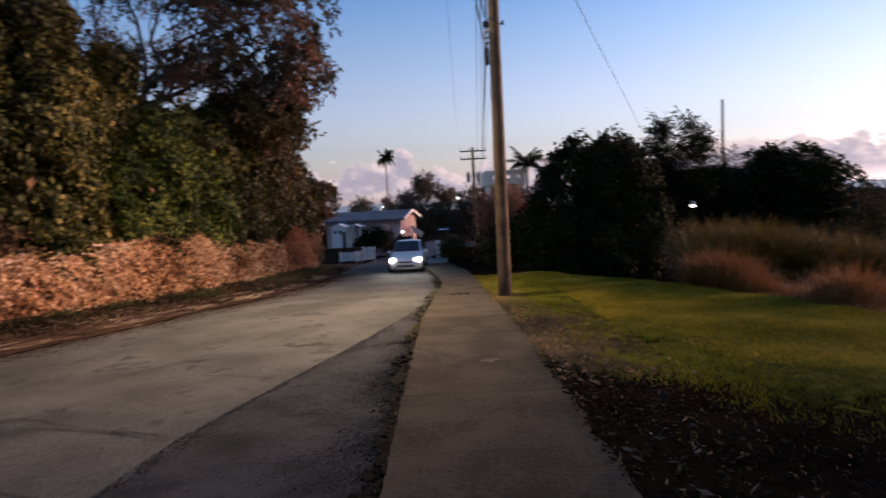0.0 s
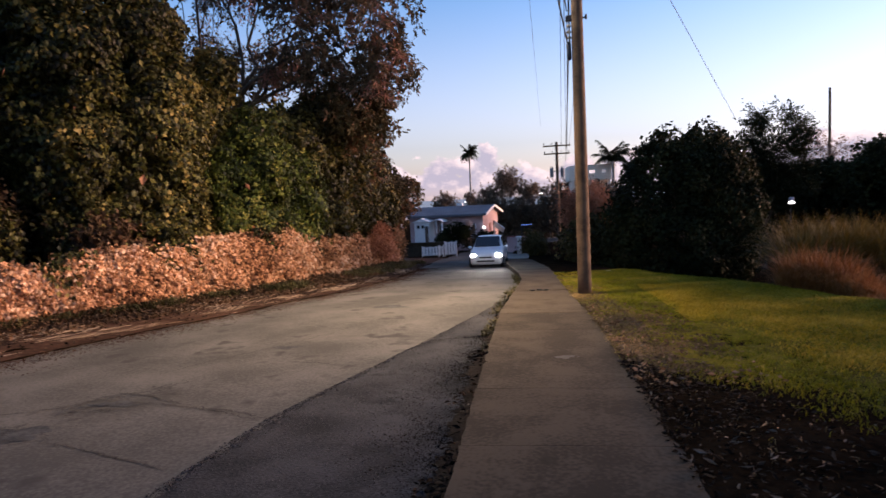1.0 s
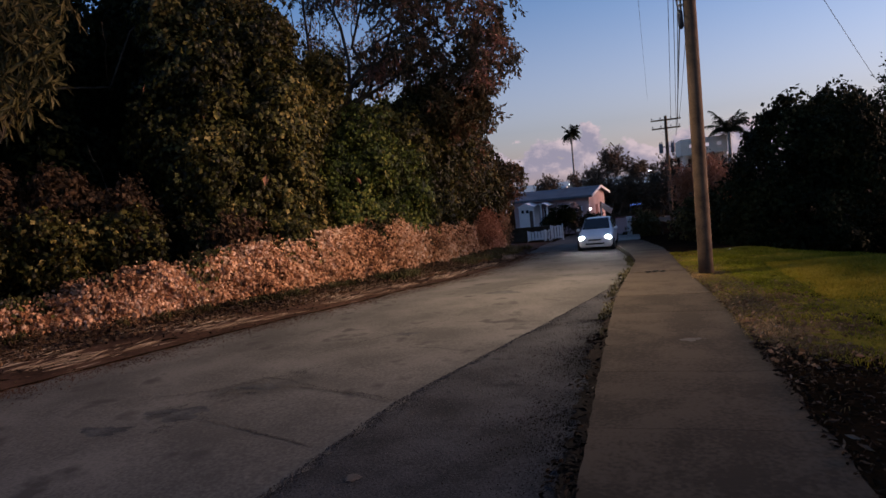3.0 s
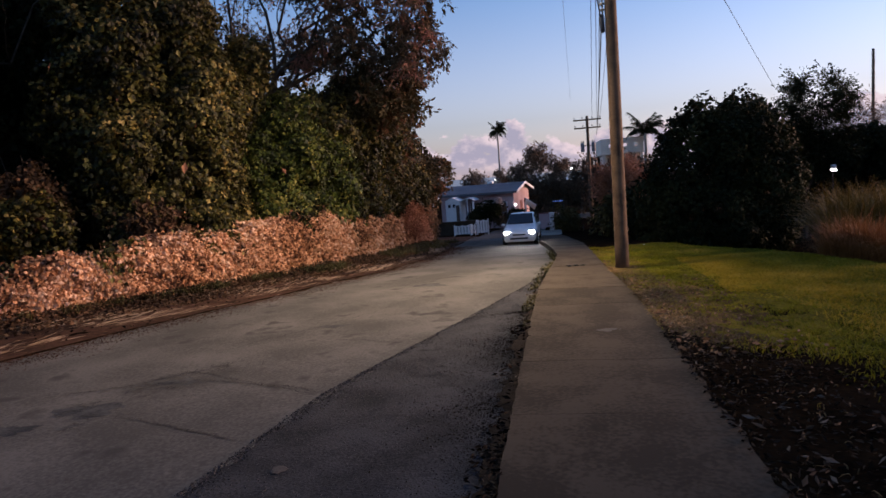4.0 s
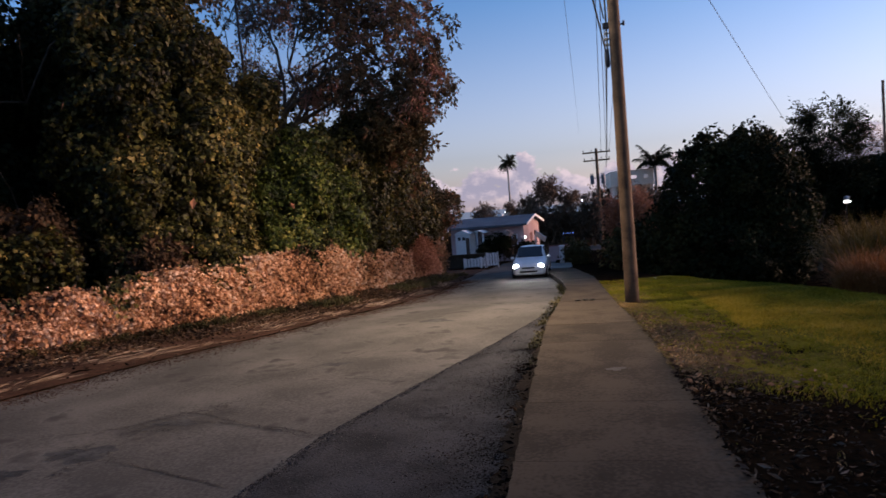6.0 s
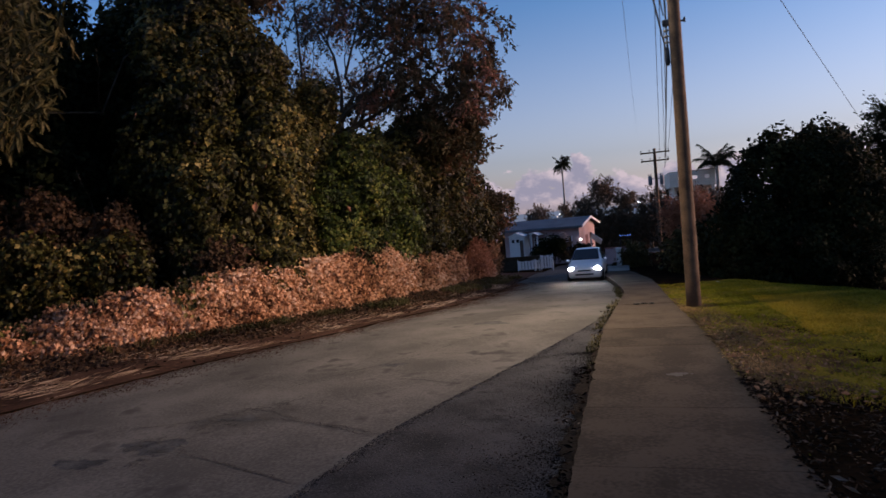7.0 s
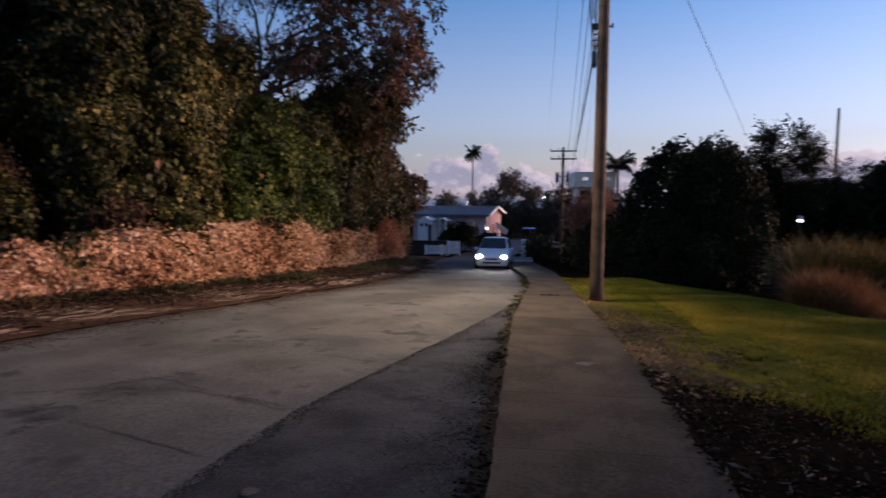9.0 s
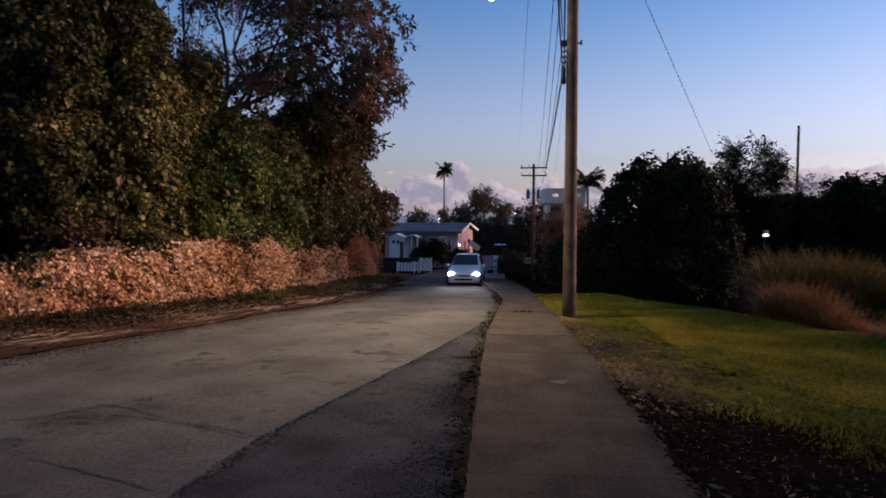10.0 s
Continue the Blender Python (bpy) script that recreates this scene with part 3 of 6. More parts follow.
tagged(sheet("worn_turf", TX, V, land(TX, V) + 0.014 - rim + 0.006 * waves(TX, V, 9.0), M_DEADTURF), "thin brown worn turf beside the pavement", "dead grass", kind="structure")

# the strip of bare dirt between the road and the dry grass
v = np.arange(-10, 42, 0.25)
V, U = np.meshgrid(v, np.linspace(0, 1, 14), indexing="ij")
a, b = interp(GRASS_LINE, V) - 0.3, interp(ROAD_LEFT, V) + 0.12
DX = a + (b - a) * U
tagged(sheet("dirt_verge", DX, V, np.maximum(land(DX, V), prof(V) - road_drop(V) + 0.01) + 0.012 + 0.012 * waves(DX, V, 3.1) * (U < 0.95), M_DIRT), "reddish-brown bare dirt verge strewn with straw", "verge", kind="structure")
ey = 4.0 + 26 * fleck.random(30000)
ex = interp(ROAD_LEFT, ey) + np.abs(fleck.normal(0, 0.55, 30000)) - 0.05 + 0.1 * np.sin(ey * 2.3)
chips("edge_grit", ex, ey, road_z(ex, ey) + 0.008, 0.010, M_DIRT, "reddish grit washed onto the edge of the road", 8)


# ---------- plants ----------
def unit(a):
    return a / np.maximum(np.linalg.norm(a, axis=-1, keepdims=True), 1e-9)


def leaf_mesh(P, D, size, r, wide=0.34):
    """Folded leaves at the points P along the ways D: four corners and two faces each."""
    n = len(P)
    s = size * (0.6 + 0.8 * r.random((n, 1)))
    N = unit(np.cross(D, unit(r.normal(0, 1, (n, 3)) + (0, 0, 0.4))))
    S = np.cross(D, N)
    fold = N * s * min(0.12, wide * 0.4)
    vs = np.stack([P, P + D * s * 0.45 + S * s * wide + fold, P + D * s, P + D * s * 0.45 - S * s * wide + fold], 1).reshape(-1, 3)
    k = np.arange(n)[:, None] * 4
    return vs, np.concatenate([k + (0, 1, 2), k + (0, 2, 3)])


def crown(name, centre, radii, sprays, per, length, leaf, mat, parent, seed, fill=0.5, droop=0.5, lobes=1.0, wide=0.34, fan=0.65, jit=0.06, label=""):
    """A crown of leafy sprays, densest near an uneven outer skin, some of them inside."""
    r = np.random.default_rng(seed)
    rad = np.asarray(radii, float)
    k = max(6, int(lobes * (17 + sprays // 90)))
    hub = unit(r.normal(0, 1, (k, 3))) * (0.62 + 0.3 * r.random((k, 1)))
    size = (0.2 + 0.22 * r.random(k)) * (26 / (9 + k)) ** 0.3
    d = unit(r.normal(0, 1, (sprays, 3)))
    n = len(d)
    own = r.integers(0, k, n)
    skin = hub[own] + d * size[own][:, None] * (0.75 + 0.3 * r.random((n, 1)))
    core = unit(r.normal(0, 1, (n, 3))) * (r.random((n, 1)) ** 0.5) * 0.85
    tip = np.asarray(centre) + np.where(r.random((n, 1)) < fill, core, skin) * rad
    way = unit(d * (1, 1, 0.6) + r.normal(0, 0.55, (n, 3)) - (0, 0, droop * 0.6))
    t = (np.arange(per) + 0.5) / per
    L = length * (0.5 + r.random((n, 1, 1)))
    P = tip[:, None] + way[:, None] * (t[None, :, None] - 0.6) * L
    P = P - np.array((0, 0, 1)) * (t[None, :, None] ** 2) * L * 0.35 * droop
    P = P + r.normal(0, jit * length, P.shape)
    D = unit(way[:, None] * 0.8 + r.normal(0, fan, P.shape) - np.array((0, 0, droop * 0.5)))
    vs, fs = leaf_mesh(P.reshape(-1, 3), D.reshape(-1, 3), leaf, r, wide)
    return arrays(name, vs, fs, mat, parent, label)


def limb(bm, a, b, r0, r1, r, bend=0.12):
    a, b = np.array(a, float), np.array(b, float)
    n = 7
    L = np.linalg.norm(b - a)
    pts = [a + (b - a) * t + r.normal(0, bend * L * 0.25, 3) * math.sin(math.pi * t) for t in np.linspace(0, 1, n)]
    tube(bm, pts, np.linspace(r0, r1, n), 7)
    return pts


def trunk_and_limbs(parent, foot, height, ends, radius, seed):
    r = np.random.default_rng(seed)
    bm = bmesh.new()
    topp = np.array(foot, float) + (0, 0, height)
    limb(bm, np.array(foot) - (0, 0, 0.3), topp, radius, radius * 0.6, r, 0.06)
    part("trunk", bm, M_BARK, parent, smooth=True)
    for e in ends:
        bm = bmesh.new()
        pts = limb(bm, topp - (0, 0, height * 0.25 * r.random()), e, radius * 0.45, radius * 0.08, r, 0.2)
        for k in (3, 4, 5):
            limb(bm, pts[k], pts[k] + r.normal(0, 0.9, 3) + (0, 0, 0.5), radius * 0.16, radius * 0.04, r)
        part("limb", bm, M_BARK, parent, smooth=True)


def shrub(name, label, foot, crowns, seed, category="shrub", height=1.5, radius=0.16, ends=None):
    """crowns: rows of centre, radii, sprays, per, length, leaf, material and options."""
    z = float(land(foot[0], foot[1]))
    e = thing(name, label, category, (foot[0], foot[1], z))
    inv = Matrix.Translation((-foot[0], -foot[1], -z))
    for row in crowns:
        crown("crown", *row[:7], e, seed, **row[7])
        seed += 1
    trunk_and_limbs(e, (foot[0], foot[1], z), height, ends or [tuple(np.array(c[0]) + (0, 0, c[1][2] * 0.4)) for c in crowns], radius, seed)
    for c in e.children:
        c.matrix_parent_inverse = inv
    return e


def drape(name, lumps, count, leaf, mat, parent, seed, wide=0.42, rough=0.14, hang=0.8, tilt=0.55, puff=0.24, label=""):
    """Broad leaves that lie like shingles on a heap of uneven lumps, in several layers; lumps: rows of centre and radii."""
    r = np.random.default_rng(seed)
    C, R = np.array([q[0] for q in lumps], float), np.array([q[1] for q in lumps], float)
    side = unit(r.normal(0, 1, (len(C), 9, 3)))
    C2 = (C[:, None] + R[:, None] * side * 0.74).reshape(-1, 3)
    R2 = (R[:, None] * (0.28 + 0.2 * r.random((len(C), 9, 1)))).reshape(-1, 3)
    C, R = np.concatenate([C, C2]), np.concatenate([R * 0.94, R2])
    area = R[:, 0] * R[:, 1] + R[:, 0] * R[:, 2] + R[:, 1] * R[:, 2]
    own = r.choice(len(C), count * 3, p=area / area.sum())
    d = unit(r.normal(0, 1, (count * 3, 3)))
    swell = 1 + rough * (np.sin(d[:, 0] * 5.1 + own * 1.7) * np.cos(d[:, 2] * 6.3 + own) + 0.7 * np.sin(d[:, 1] * 9.7 + d[:, 2] * 8.1 + own * 2.3))
    shell = np.where(r.random(count * 3) < 0.6, 1.0, 0.72 + 0.25 * r.random(count * 3))
    P = C[own] + R[own] * d * (swell * shell)[:, None]
    clump = 0.5 * (np.sin(P[:, 0] * 4.3 + 1.4 * np.sin(P[:, 2] * 2.1)) * np.sin(P[:, 1] * 3.9 + P[:, 2] * 1.3 + 2) + np.sin(P[:, 2] * 5.1 + 1.7 * np.sin(P[:, 0] * 3.1 + P[:, 1])) * np.cos(P[:, 0] * 2.2 - P[:, 1] * 2.7))
    P = P + d * (puff * clump)[:, None]
    deep = np.full(len(P), 9.0)
    for i in range(len(C)):
        near = np.sqrt((((P - C[i]) / R[i]) ** 2).sum(1))
        deep = np.where(own == i, deep, np.minimum(deep, near))
    keep = np.flatnonzero((deep > 0.84) & ((clump > -0.32) | (shell < 1) | (puff == 0)))[:count]
    P, N = P[keep], unit(d[keep] / R[own[keep]] + r.normal(0, tilt, (len(keep), 3)) / R[own[keep]].mean(1, keepdims=True))
    P = P + r.normal(0, 0.07, P.shape)
    D = np.array((0.0, 0.0, -hang)) + r.normal(0, 0.55, P.shape)
    D = unit(D - N * np.sum(D * N, 1, keepdims=True))
    S = np.cross(D, N)
    z = leaf * (0.55 + 0.8 * r.random((len(P), 1)) ** 1.5)
    fold = N * z * 0.12
    vs = np.stack([P, P + D * z * 0.42 + S * z * wide - fold, P + D * z, P + D * z * 0.42 - S * z * wide - fold], 1).reshape(-1, 3)
    k = np.arange(len(P))[:, None] * 4
    return arrays(name, vs, np.concatenate([k + (0, 1, 2), k + (0, 2, 3)]), mat, parent, label)


def hedge(name, label, foot, heaps, seed, category="shrub", height=2.0, radius=0.16, extra=()):
    """A shrub of draped heaps: rows of lumps, leaf count, leaf length, material and options; extra: rows for loose sprays."""
    z = float(land(foot[0], foot[1]))
    e = thing(name, label, category, (foot[0], foot[1], z))
    inv = Matrix.Translation((-foot[0], -foot[1], -z))
    ends = []
    for lumps, count, leaf, mat, kw in heaps:
        drape("crown", lumps, count, leaf, mat, e, seed, **kw)
        ends += [c for c, q in lumps[:3]]
        seed += 1
    for row in extra:
        crown("spray", *row[:7], e, seed, **row[7])
        seed += 1
    trunk_and_limbs(e, (foot[0], foot[1], z), height, ends, radius, seed)
    for c in e.children:
        c.matrix_parent_inverse = inv
    return e


# far verge: the vine-covered thicket along the bank, the brown-leaved tree behind it, and lower scrub down the road
hedge("vine_thicket", "tall thicket smothered in broad green vine leaves", (-12.4, 19.2),
      [([((-11.9, 18.9, 2.3), (1.8, 1.6, 1.9)), ((-11.85, 19.0, 4.9), (1.75, 1.6, 2.1)), ((-12.3, 19.1, 7.4), (1.7, 1.5, 1.9)), ((-13.5, 17.5, 3.4), (1.7, 1.5, 2.5)),
         ((-13.6, 18.0, 6.4), (1.8, 1.6, 2.2)), ((-14.0, 18.8, 9.2), (2.1, 1.7, 2.0)), ((-12.8, 16.6, 1.4), (1.1, 0.8, 1.0)), ((-11.2, 18.3, 1.0), (1.0, 0.8, 0.9)),
         ((-12.7, 17.7, 4.3), (1.2, 1.0, 1.3)), ((-12.9, 18.0, 7.0), (1.1, 1.0, 1.2)), ((-13.0, 18.4, 8.8), (1.3, 1.1, 1.3)), ((-14.8, 17.2, 5.2), (1.1, 1.0, 1.6)), ((-12.0, 17.6, 2.6), (0.9, 0.8, 1.0)), ((-11.0, 18.9, 6.4), (0.8, 0.8, 1.0))], 105000, 0.168, M_VINE, {})], 11, height=3.0,
      extra=[((-12.8, 18.6, 6.6), (2.5, 2.2, 4.8), 420, 10, 0.9, 0.2, M_VINE, dict(fill=0.1, droop=1.0)),
             ((-12.4, 16.2, 1.5), (1.8, 0.7, 0.8), 240, 12, 0.6, 0.15, M_RUSTLEAF, dict(fill=0.4, droop=1.0))])
leafy = bpy.data.objects["vine_thicket"]
for k, (x, y, z) in enumerate([(-11.0, 17.2, 3.4), (-12.6, 16.7, 5.6), (-13.4, 16.2, 3.2), (-11.3, 17.3, 1.9), (-14.2, 16.0, 6.6), (-10.6, 17.4, 4.6), (-9.3, 20.4, 3.1), (-12.0, 16.7, 1.7)]):
    q = np.random.default_rng(900 + k)
    lv, lf = leaf_mesh(np.array([(x, y, z)]) - np.array(leafy.location)[None], unit(np.array([(q.normal(0, 0.4), q.normal(0, 0.3), -1.0)])), 0.3, q, 0.26)
    arrays("dead_leaf", lv, lf, M_DRYBUSH, leafy, "pinkish dead leaf caught in the vines")
# near-black backing leaves: the unlit recess is put into their colour
hedge("vine_thicket", "deep thicket overhung by vines, rear leaves darkened as shade", (-17.2, 19.5),
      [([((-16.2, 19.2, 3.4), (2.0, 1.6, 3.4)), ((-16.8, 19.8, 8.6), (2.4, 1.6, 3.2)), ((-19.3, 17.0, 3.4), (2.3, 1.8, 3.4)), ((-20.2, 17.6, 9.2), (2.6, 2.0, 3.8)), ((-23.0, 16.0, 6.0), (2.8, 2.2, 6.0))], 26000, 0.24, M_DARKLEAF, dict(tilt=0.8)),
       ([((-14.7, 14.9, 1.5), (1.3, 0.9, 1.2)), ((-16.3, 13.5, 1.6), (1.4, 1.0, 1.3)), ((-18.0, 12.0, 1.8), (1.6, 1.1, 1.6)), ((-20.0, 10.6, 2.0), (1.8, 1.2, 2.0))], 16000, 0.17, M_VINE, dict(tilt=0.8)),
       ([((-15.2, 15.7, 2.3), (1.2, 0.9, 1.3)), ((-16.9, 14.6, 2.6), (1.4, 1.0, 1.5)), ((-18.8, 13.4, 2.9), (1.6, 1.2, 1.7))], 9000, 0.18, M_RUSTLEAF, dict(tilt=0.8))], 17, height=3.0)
hedge("vine_thicket", "dense woodland edge behind the vines, leaves darkened as shade", (-18, 23.5),
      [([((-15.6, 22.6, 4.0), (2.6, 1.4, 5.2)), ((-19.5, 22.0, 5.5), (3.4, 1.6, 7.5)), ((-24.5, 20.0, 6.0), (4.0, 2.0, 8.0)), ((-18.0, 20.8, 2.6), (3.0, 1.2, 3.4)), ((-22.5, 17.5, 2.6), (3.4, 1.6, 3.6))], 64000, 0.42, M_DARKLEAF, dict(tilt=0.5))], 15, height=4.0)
shrub("verge_tree", "overhanging verge tree with long drooping leaflets", (-21, 13.6),
      [((-14.5, 12.4, 8.0), (1.5, 0.9, 1.6), 80, 14, 1.1, 0.3, M_WEED, dict(fill=0.5, droop=0.7, wide=0.13, fan=0.3, jit=0.03)),
       ((-15.2, 12.6, 6.2), (1.3, 0.9, 1.0), 40, 14, 1.1, 0.3, M_WEED, dict(fill=0.5, droop=0.7, wide=0.13, fan=0.3, jit=0.03)),
       # two big crowns in near-black leaves, shade painted instead of cast
       ((-17.8, 13.4, 9.0), (2.6, 1.6, 3.0), 380, 12, 1.0, 0.3, M_DARKLEAF, dict(fill=0.5, droop=1.2, wide=0.16, fan=0.4)),
       ((-21.5, 14.0, 8.0), (2.6, 1.6, 4.6), 420, 12, 1.0, 0.3, M_DARKLEAF, dict(fill=0.5, droop=1.2, wide=0.2, fan=0.4)),
       ((-13.6, 20.5, 12.2), (2.4, 1.6, 1.8), 420, 14, 1.0, 0.24, M_TREELEAF, dict(fill=0.4, droop=1.0, wide=0.22))], 19, "tree", 3.0)
hedge("leafy_shrub", "bright green rounded shrub at the verge", (-9.8, 22.4),
      [([((-9.9, 21.4, 2.0), (1.1, 1.1, 1.6)), ((-9.2, 21.8, 3.6), (1.1, 1.0, 1.3)), ((-9.8, 22.0, 5.0), (0.9, 0.9, 1.0)), ((-8.6, 23.4, 2.2), (1.1, 1.2, 1.7)), ((-8.9, 22.6, 1.0), (1.0, 1.0, 1.0)), ((-8.5, 23.0, 3.6), (0.8, 0.9, 0.9)), ((-10.4, 21.0, 3.4), (0.8, 0.8, 1.1))], 34000, 0.16, M_BRIGHT, {}),
       ([((-10.9, 21.6, 4.6), (0.85, 0.9, 2.2)), ((-10.8, 21.7, 7.0), (0.75, 0.8, 1.2)), ((-8.6, 23.8, 4.6), (1.2, 1.2, 1.7))], 15000, 0.18, M_VINE, {})], 23, height=2.0,
      extra=[((-9.6, 21.6, 3.2), (1.9, 1.4, 2.6), 240, 10, 0.7, 0.16, M_BRIGHT, dict(fill=0.1, droop=1.0))])
hedge("leafy_shrub", "olive green scrub along the verge", (-8.8, 28.5),
      [([((-8.4, 25.6, 2.6), (1.3, 1.4, 2.4)), ((-8.3, 26.0, 5.0), (1.4, 1.4, 1.9)), ((-8.3, 28.2, 3.6), (1.4, 1.5, 3.2)), ((-8.2, 30.6, 3.4), (1.4, 1.5, 3.1)), ((-8.0, 33.0, 2.7), (1.3, 1.5, 2.5))], 52000, 0.19, M_VINE, dict(tilt=0.7)),
       ([((-8.0, 35.4, 2.2), (1.2, 1.4, 2.0)), ((-6.9, 37.4, 2.5), (1.0, 1.2, 1.1)), ((-7.9, 37.4, 1.4), (1.0, 1.2, 1.7))], 9000, 0.18, M_BROWNLEAF, dict(tilt=0.8)),
       ([((-11.8, 26.0, 3.5), (2.4, 1.8, 4.0)), ((-11.2, 31.0, 3.0), (2.4, 2.6, 3.8))], 7000, 0.3, M_VINE, {})], 29, height=2.0,
      extra=[((-8.0, 29.0, 4.6), (1.7, 3.6, 2.6), 300, 10, 0.8, 0.18, M_BROWNLEAF, dict(fill=0.2, droop=0.8)),
             ((-7.4, 36.0, 2.9), (1.4, 2.0, 1.2), 150, 10, 0.7, 0.16, M_BROWNLEAF, dict(fill=0.2, droop=0.8))])
shrub("leafy_tree", "tall tree with sparse reddish-brown drooping foliage", (-11.4, 24.6),
      [((-6.6, 24.6, 9.4), (2.9, 2.4, 3.0), 430, 26, 0.9, 0.19, M_TREELEAF, dict(fill=0.3, droop=0.7, wide=0.2, fan=0.5, jit=0.05)),
       ((-5.2, 24.8, 7.4), (1.5, 1.6, 1.9), 190, 26, 0.85, 0.18, M_TREELEAF, dict(fill=0.3, droop=0.7, wide=0.2, fan=0.5)),
       ((-6.4, 25.2, 6.0), (1.7, 1.8, 1.7), 420, 14, 0.8, 0.23, M_BROWNLEAF, dict(fill=0.35, droop=0.6, wide=0.2, fan=0.5)),
       ((-8.6, 25.2, 8.0), (1.8, 1.6, 1.5), 180, 18, 0.8, 0.19, M_TREELEAF, dict(fill=0.4, droop=0.7, wide=0.2, fan=0.5)),
       ((-8.4, 25.2, 12.2), (3.4, 2.2, 2.4), 330, 24, 0.9, 0.19, M_TREELEAF, dict(fill=0.4, droop=0.7, wide=0.2, fan=0.5)),
       ((-12.4, 26.5, 12.0), (2.6, 1.6, 2.0), 230, 24, 0.9, 0.15, M_TREELEAF, dict(fill=0.6, droop=0.8, wide=0.2, fan=0.5)),
       ((-13.6, 27.2, 9.0), (2.0, 1.4, 1.6), 200, 24, 0.9, 0.15, M_TREELEAF, dict(fill=0.7, droop=0.8, wide=0.2, fan=0.5)),
       ((-10.6, 26.8, 8.4), (1.5, 1.2, 1.4), 170, 24, 0.9, 0.15, M_TREELEAF, dict(fill=0.7, droop=0.8, wide=0.2, fan=0.5))], 37, "tree", 7.0, 0.24,
      [(-7.0, 24.6, 10.5), (-9.6, 25, 13), (-11.0, 24.7, 13.5), (-5.6, 24.5, 8.6), (-8.6, 24.8, 9.0), (-7.2, 24.8, 12.4)])
slim = thing("slim_tree", "slender bare-stemmed tree against the evening sky", "tree", (-13.0, 24.9, float(land(-13.0, 24.9))))
bm = bmesh.new()
q = limb(bm, (0, 0, -0.3), (0.0, 0.1, 15.0), 0.10, 0.04, np.random.default_rng(71), 0.05)
part("trunk", bm, M_BARK, slim, smooth=True)
for k, e2 in enumerate(((-1.4, 0.2, 13.4), (1.0, 0.1, 13.6), (-0.9, 0.0, 11.2), (0.9, 0.1, 11.4))):
    bm = bmesh.new()
    limb(bm, q[3 + k % 3], e2, 0.04, 0.012, np.random.default_rng(72 + k), 0.15)
    part("limb", bm, M_BARK, slim, smooth=True)

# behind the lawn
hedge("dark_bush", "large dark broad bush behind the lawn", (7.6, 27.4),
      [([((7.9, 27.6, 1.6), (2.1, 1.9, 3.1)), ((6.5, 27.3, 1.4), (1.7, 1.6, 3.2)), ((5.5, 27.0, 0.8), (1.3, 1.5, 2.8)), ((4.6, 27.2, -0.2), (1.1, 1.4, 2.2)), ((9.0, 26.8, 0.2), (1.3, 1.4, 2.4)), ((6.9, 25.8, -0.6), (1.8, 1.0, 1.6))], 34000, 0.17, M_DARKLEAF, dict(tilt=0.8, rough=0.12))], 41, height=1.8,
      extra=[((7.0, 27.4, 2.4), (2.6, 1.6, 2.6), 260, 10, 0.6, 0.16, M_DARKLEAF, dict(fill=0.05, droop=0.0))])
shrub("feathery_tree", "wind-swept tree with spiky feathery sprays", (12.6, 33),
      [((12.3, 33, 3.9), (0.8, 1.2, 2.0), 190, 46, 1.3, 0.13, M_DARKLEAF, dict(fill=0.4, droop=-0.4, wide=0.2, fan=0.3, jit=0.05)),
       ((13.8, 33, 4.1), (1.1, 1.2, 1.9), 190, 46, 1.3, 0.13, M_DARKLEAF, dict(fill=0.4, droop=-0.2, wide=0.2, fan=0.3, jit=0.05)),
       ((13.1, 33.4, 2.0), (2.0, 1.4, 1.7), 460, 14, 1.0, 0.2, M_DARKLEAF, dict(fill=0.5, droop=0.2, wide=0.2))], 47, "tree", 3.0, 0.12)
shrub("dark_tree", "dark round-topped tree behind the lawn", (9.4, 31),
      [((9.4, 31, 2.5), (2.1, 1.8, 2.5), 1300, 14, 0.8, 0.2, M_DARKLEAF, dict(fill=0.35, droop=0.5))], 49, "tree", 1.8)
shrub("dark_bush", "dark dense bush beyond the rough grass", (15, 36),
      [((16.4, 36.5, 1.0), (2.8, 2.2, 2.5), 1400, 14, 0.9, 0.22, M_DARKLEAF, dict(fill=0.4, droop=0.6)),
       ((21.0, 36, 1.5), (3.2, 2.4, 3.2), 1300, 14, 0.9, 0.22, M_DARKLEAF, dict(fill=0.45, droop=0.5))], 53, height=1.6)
shrub("twiggy_tree", "thin reddish twiggy tree against the evening sky", (21.5, 45),
      [((20.6, 45, 4.0), (1.5, 1.2, 1.9), 110, 22, 1.6, 0.2, M_TWIG, dict(fill=0.5, droop=-0.6, wide=0.09, fan=0.35, jit=0.04)),
       ((22.6, 45, 3.2), (1.5, 1.2, 1.6), 100, 22, 1.6, 0.2, M_TWIG, dict(fill=0.5, droop=-0.5, wide=0.09, fan=0.35, jit=0.04))], 57, "tree", 2.0, 0.08)
hedge("dark_bush", "distant dark rounded tree mass", (30, 50),
      [([((29.6, 50, 1.4), (3.6, 3.0, 3.5)), ((32.4, 50, 0.6), (2.4, 2.6, 3.4)), ((26.6, 50, 0.2), (2.6, 2.4, 3.0)), ((38.5, 52, -1.2), (5.0, 3.0, 3.0))], 12000, 0.3, M_DARKLEAF, dict(tilt=0.8))], 59, height=1.8)
hedge("leafy_shrub", "dull green spreading bush beyond the rough grass", (26, 40),
      [([((25.0, 39.6, -0.3), (2.4, 2.0, 2.2)), ((28.2, 40, -0.9), (2.6, 2.0, 2.3)), ((22.6, 39.0, -1.2), (1.8, 1.6, 1.9))], 9000, 0.22, M_BROWNLEAF, dict(tilt=0.8))], 63, height=1.2)
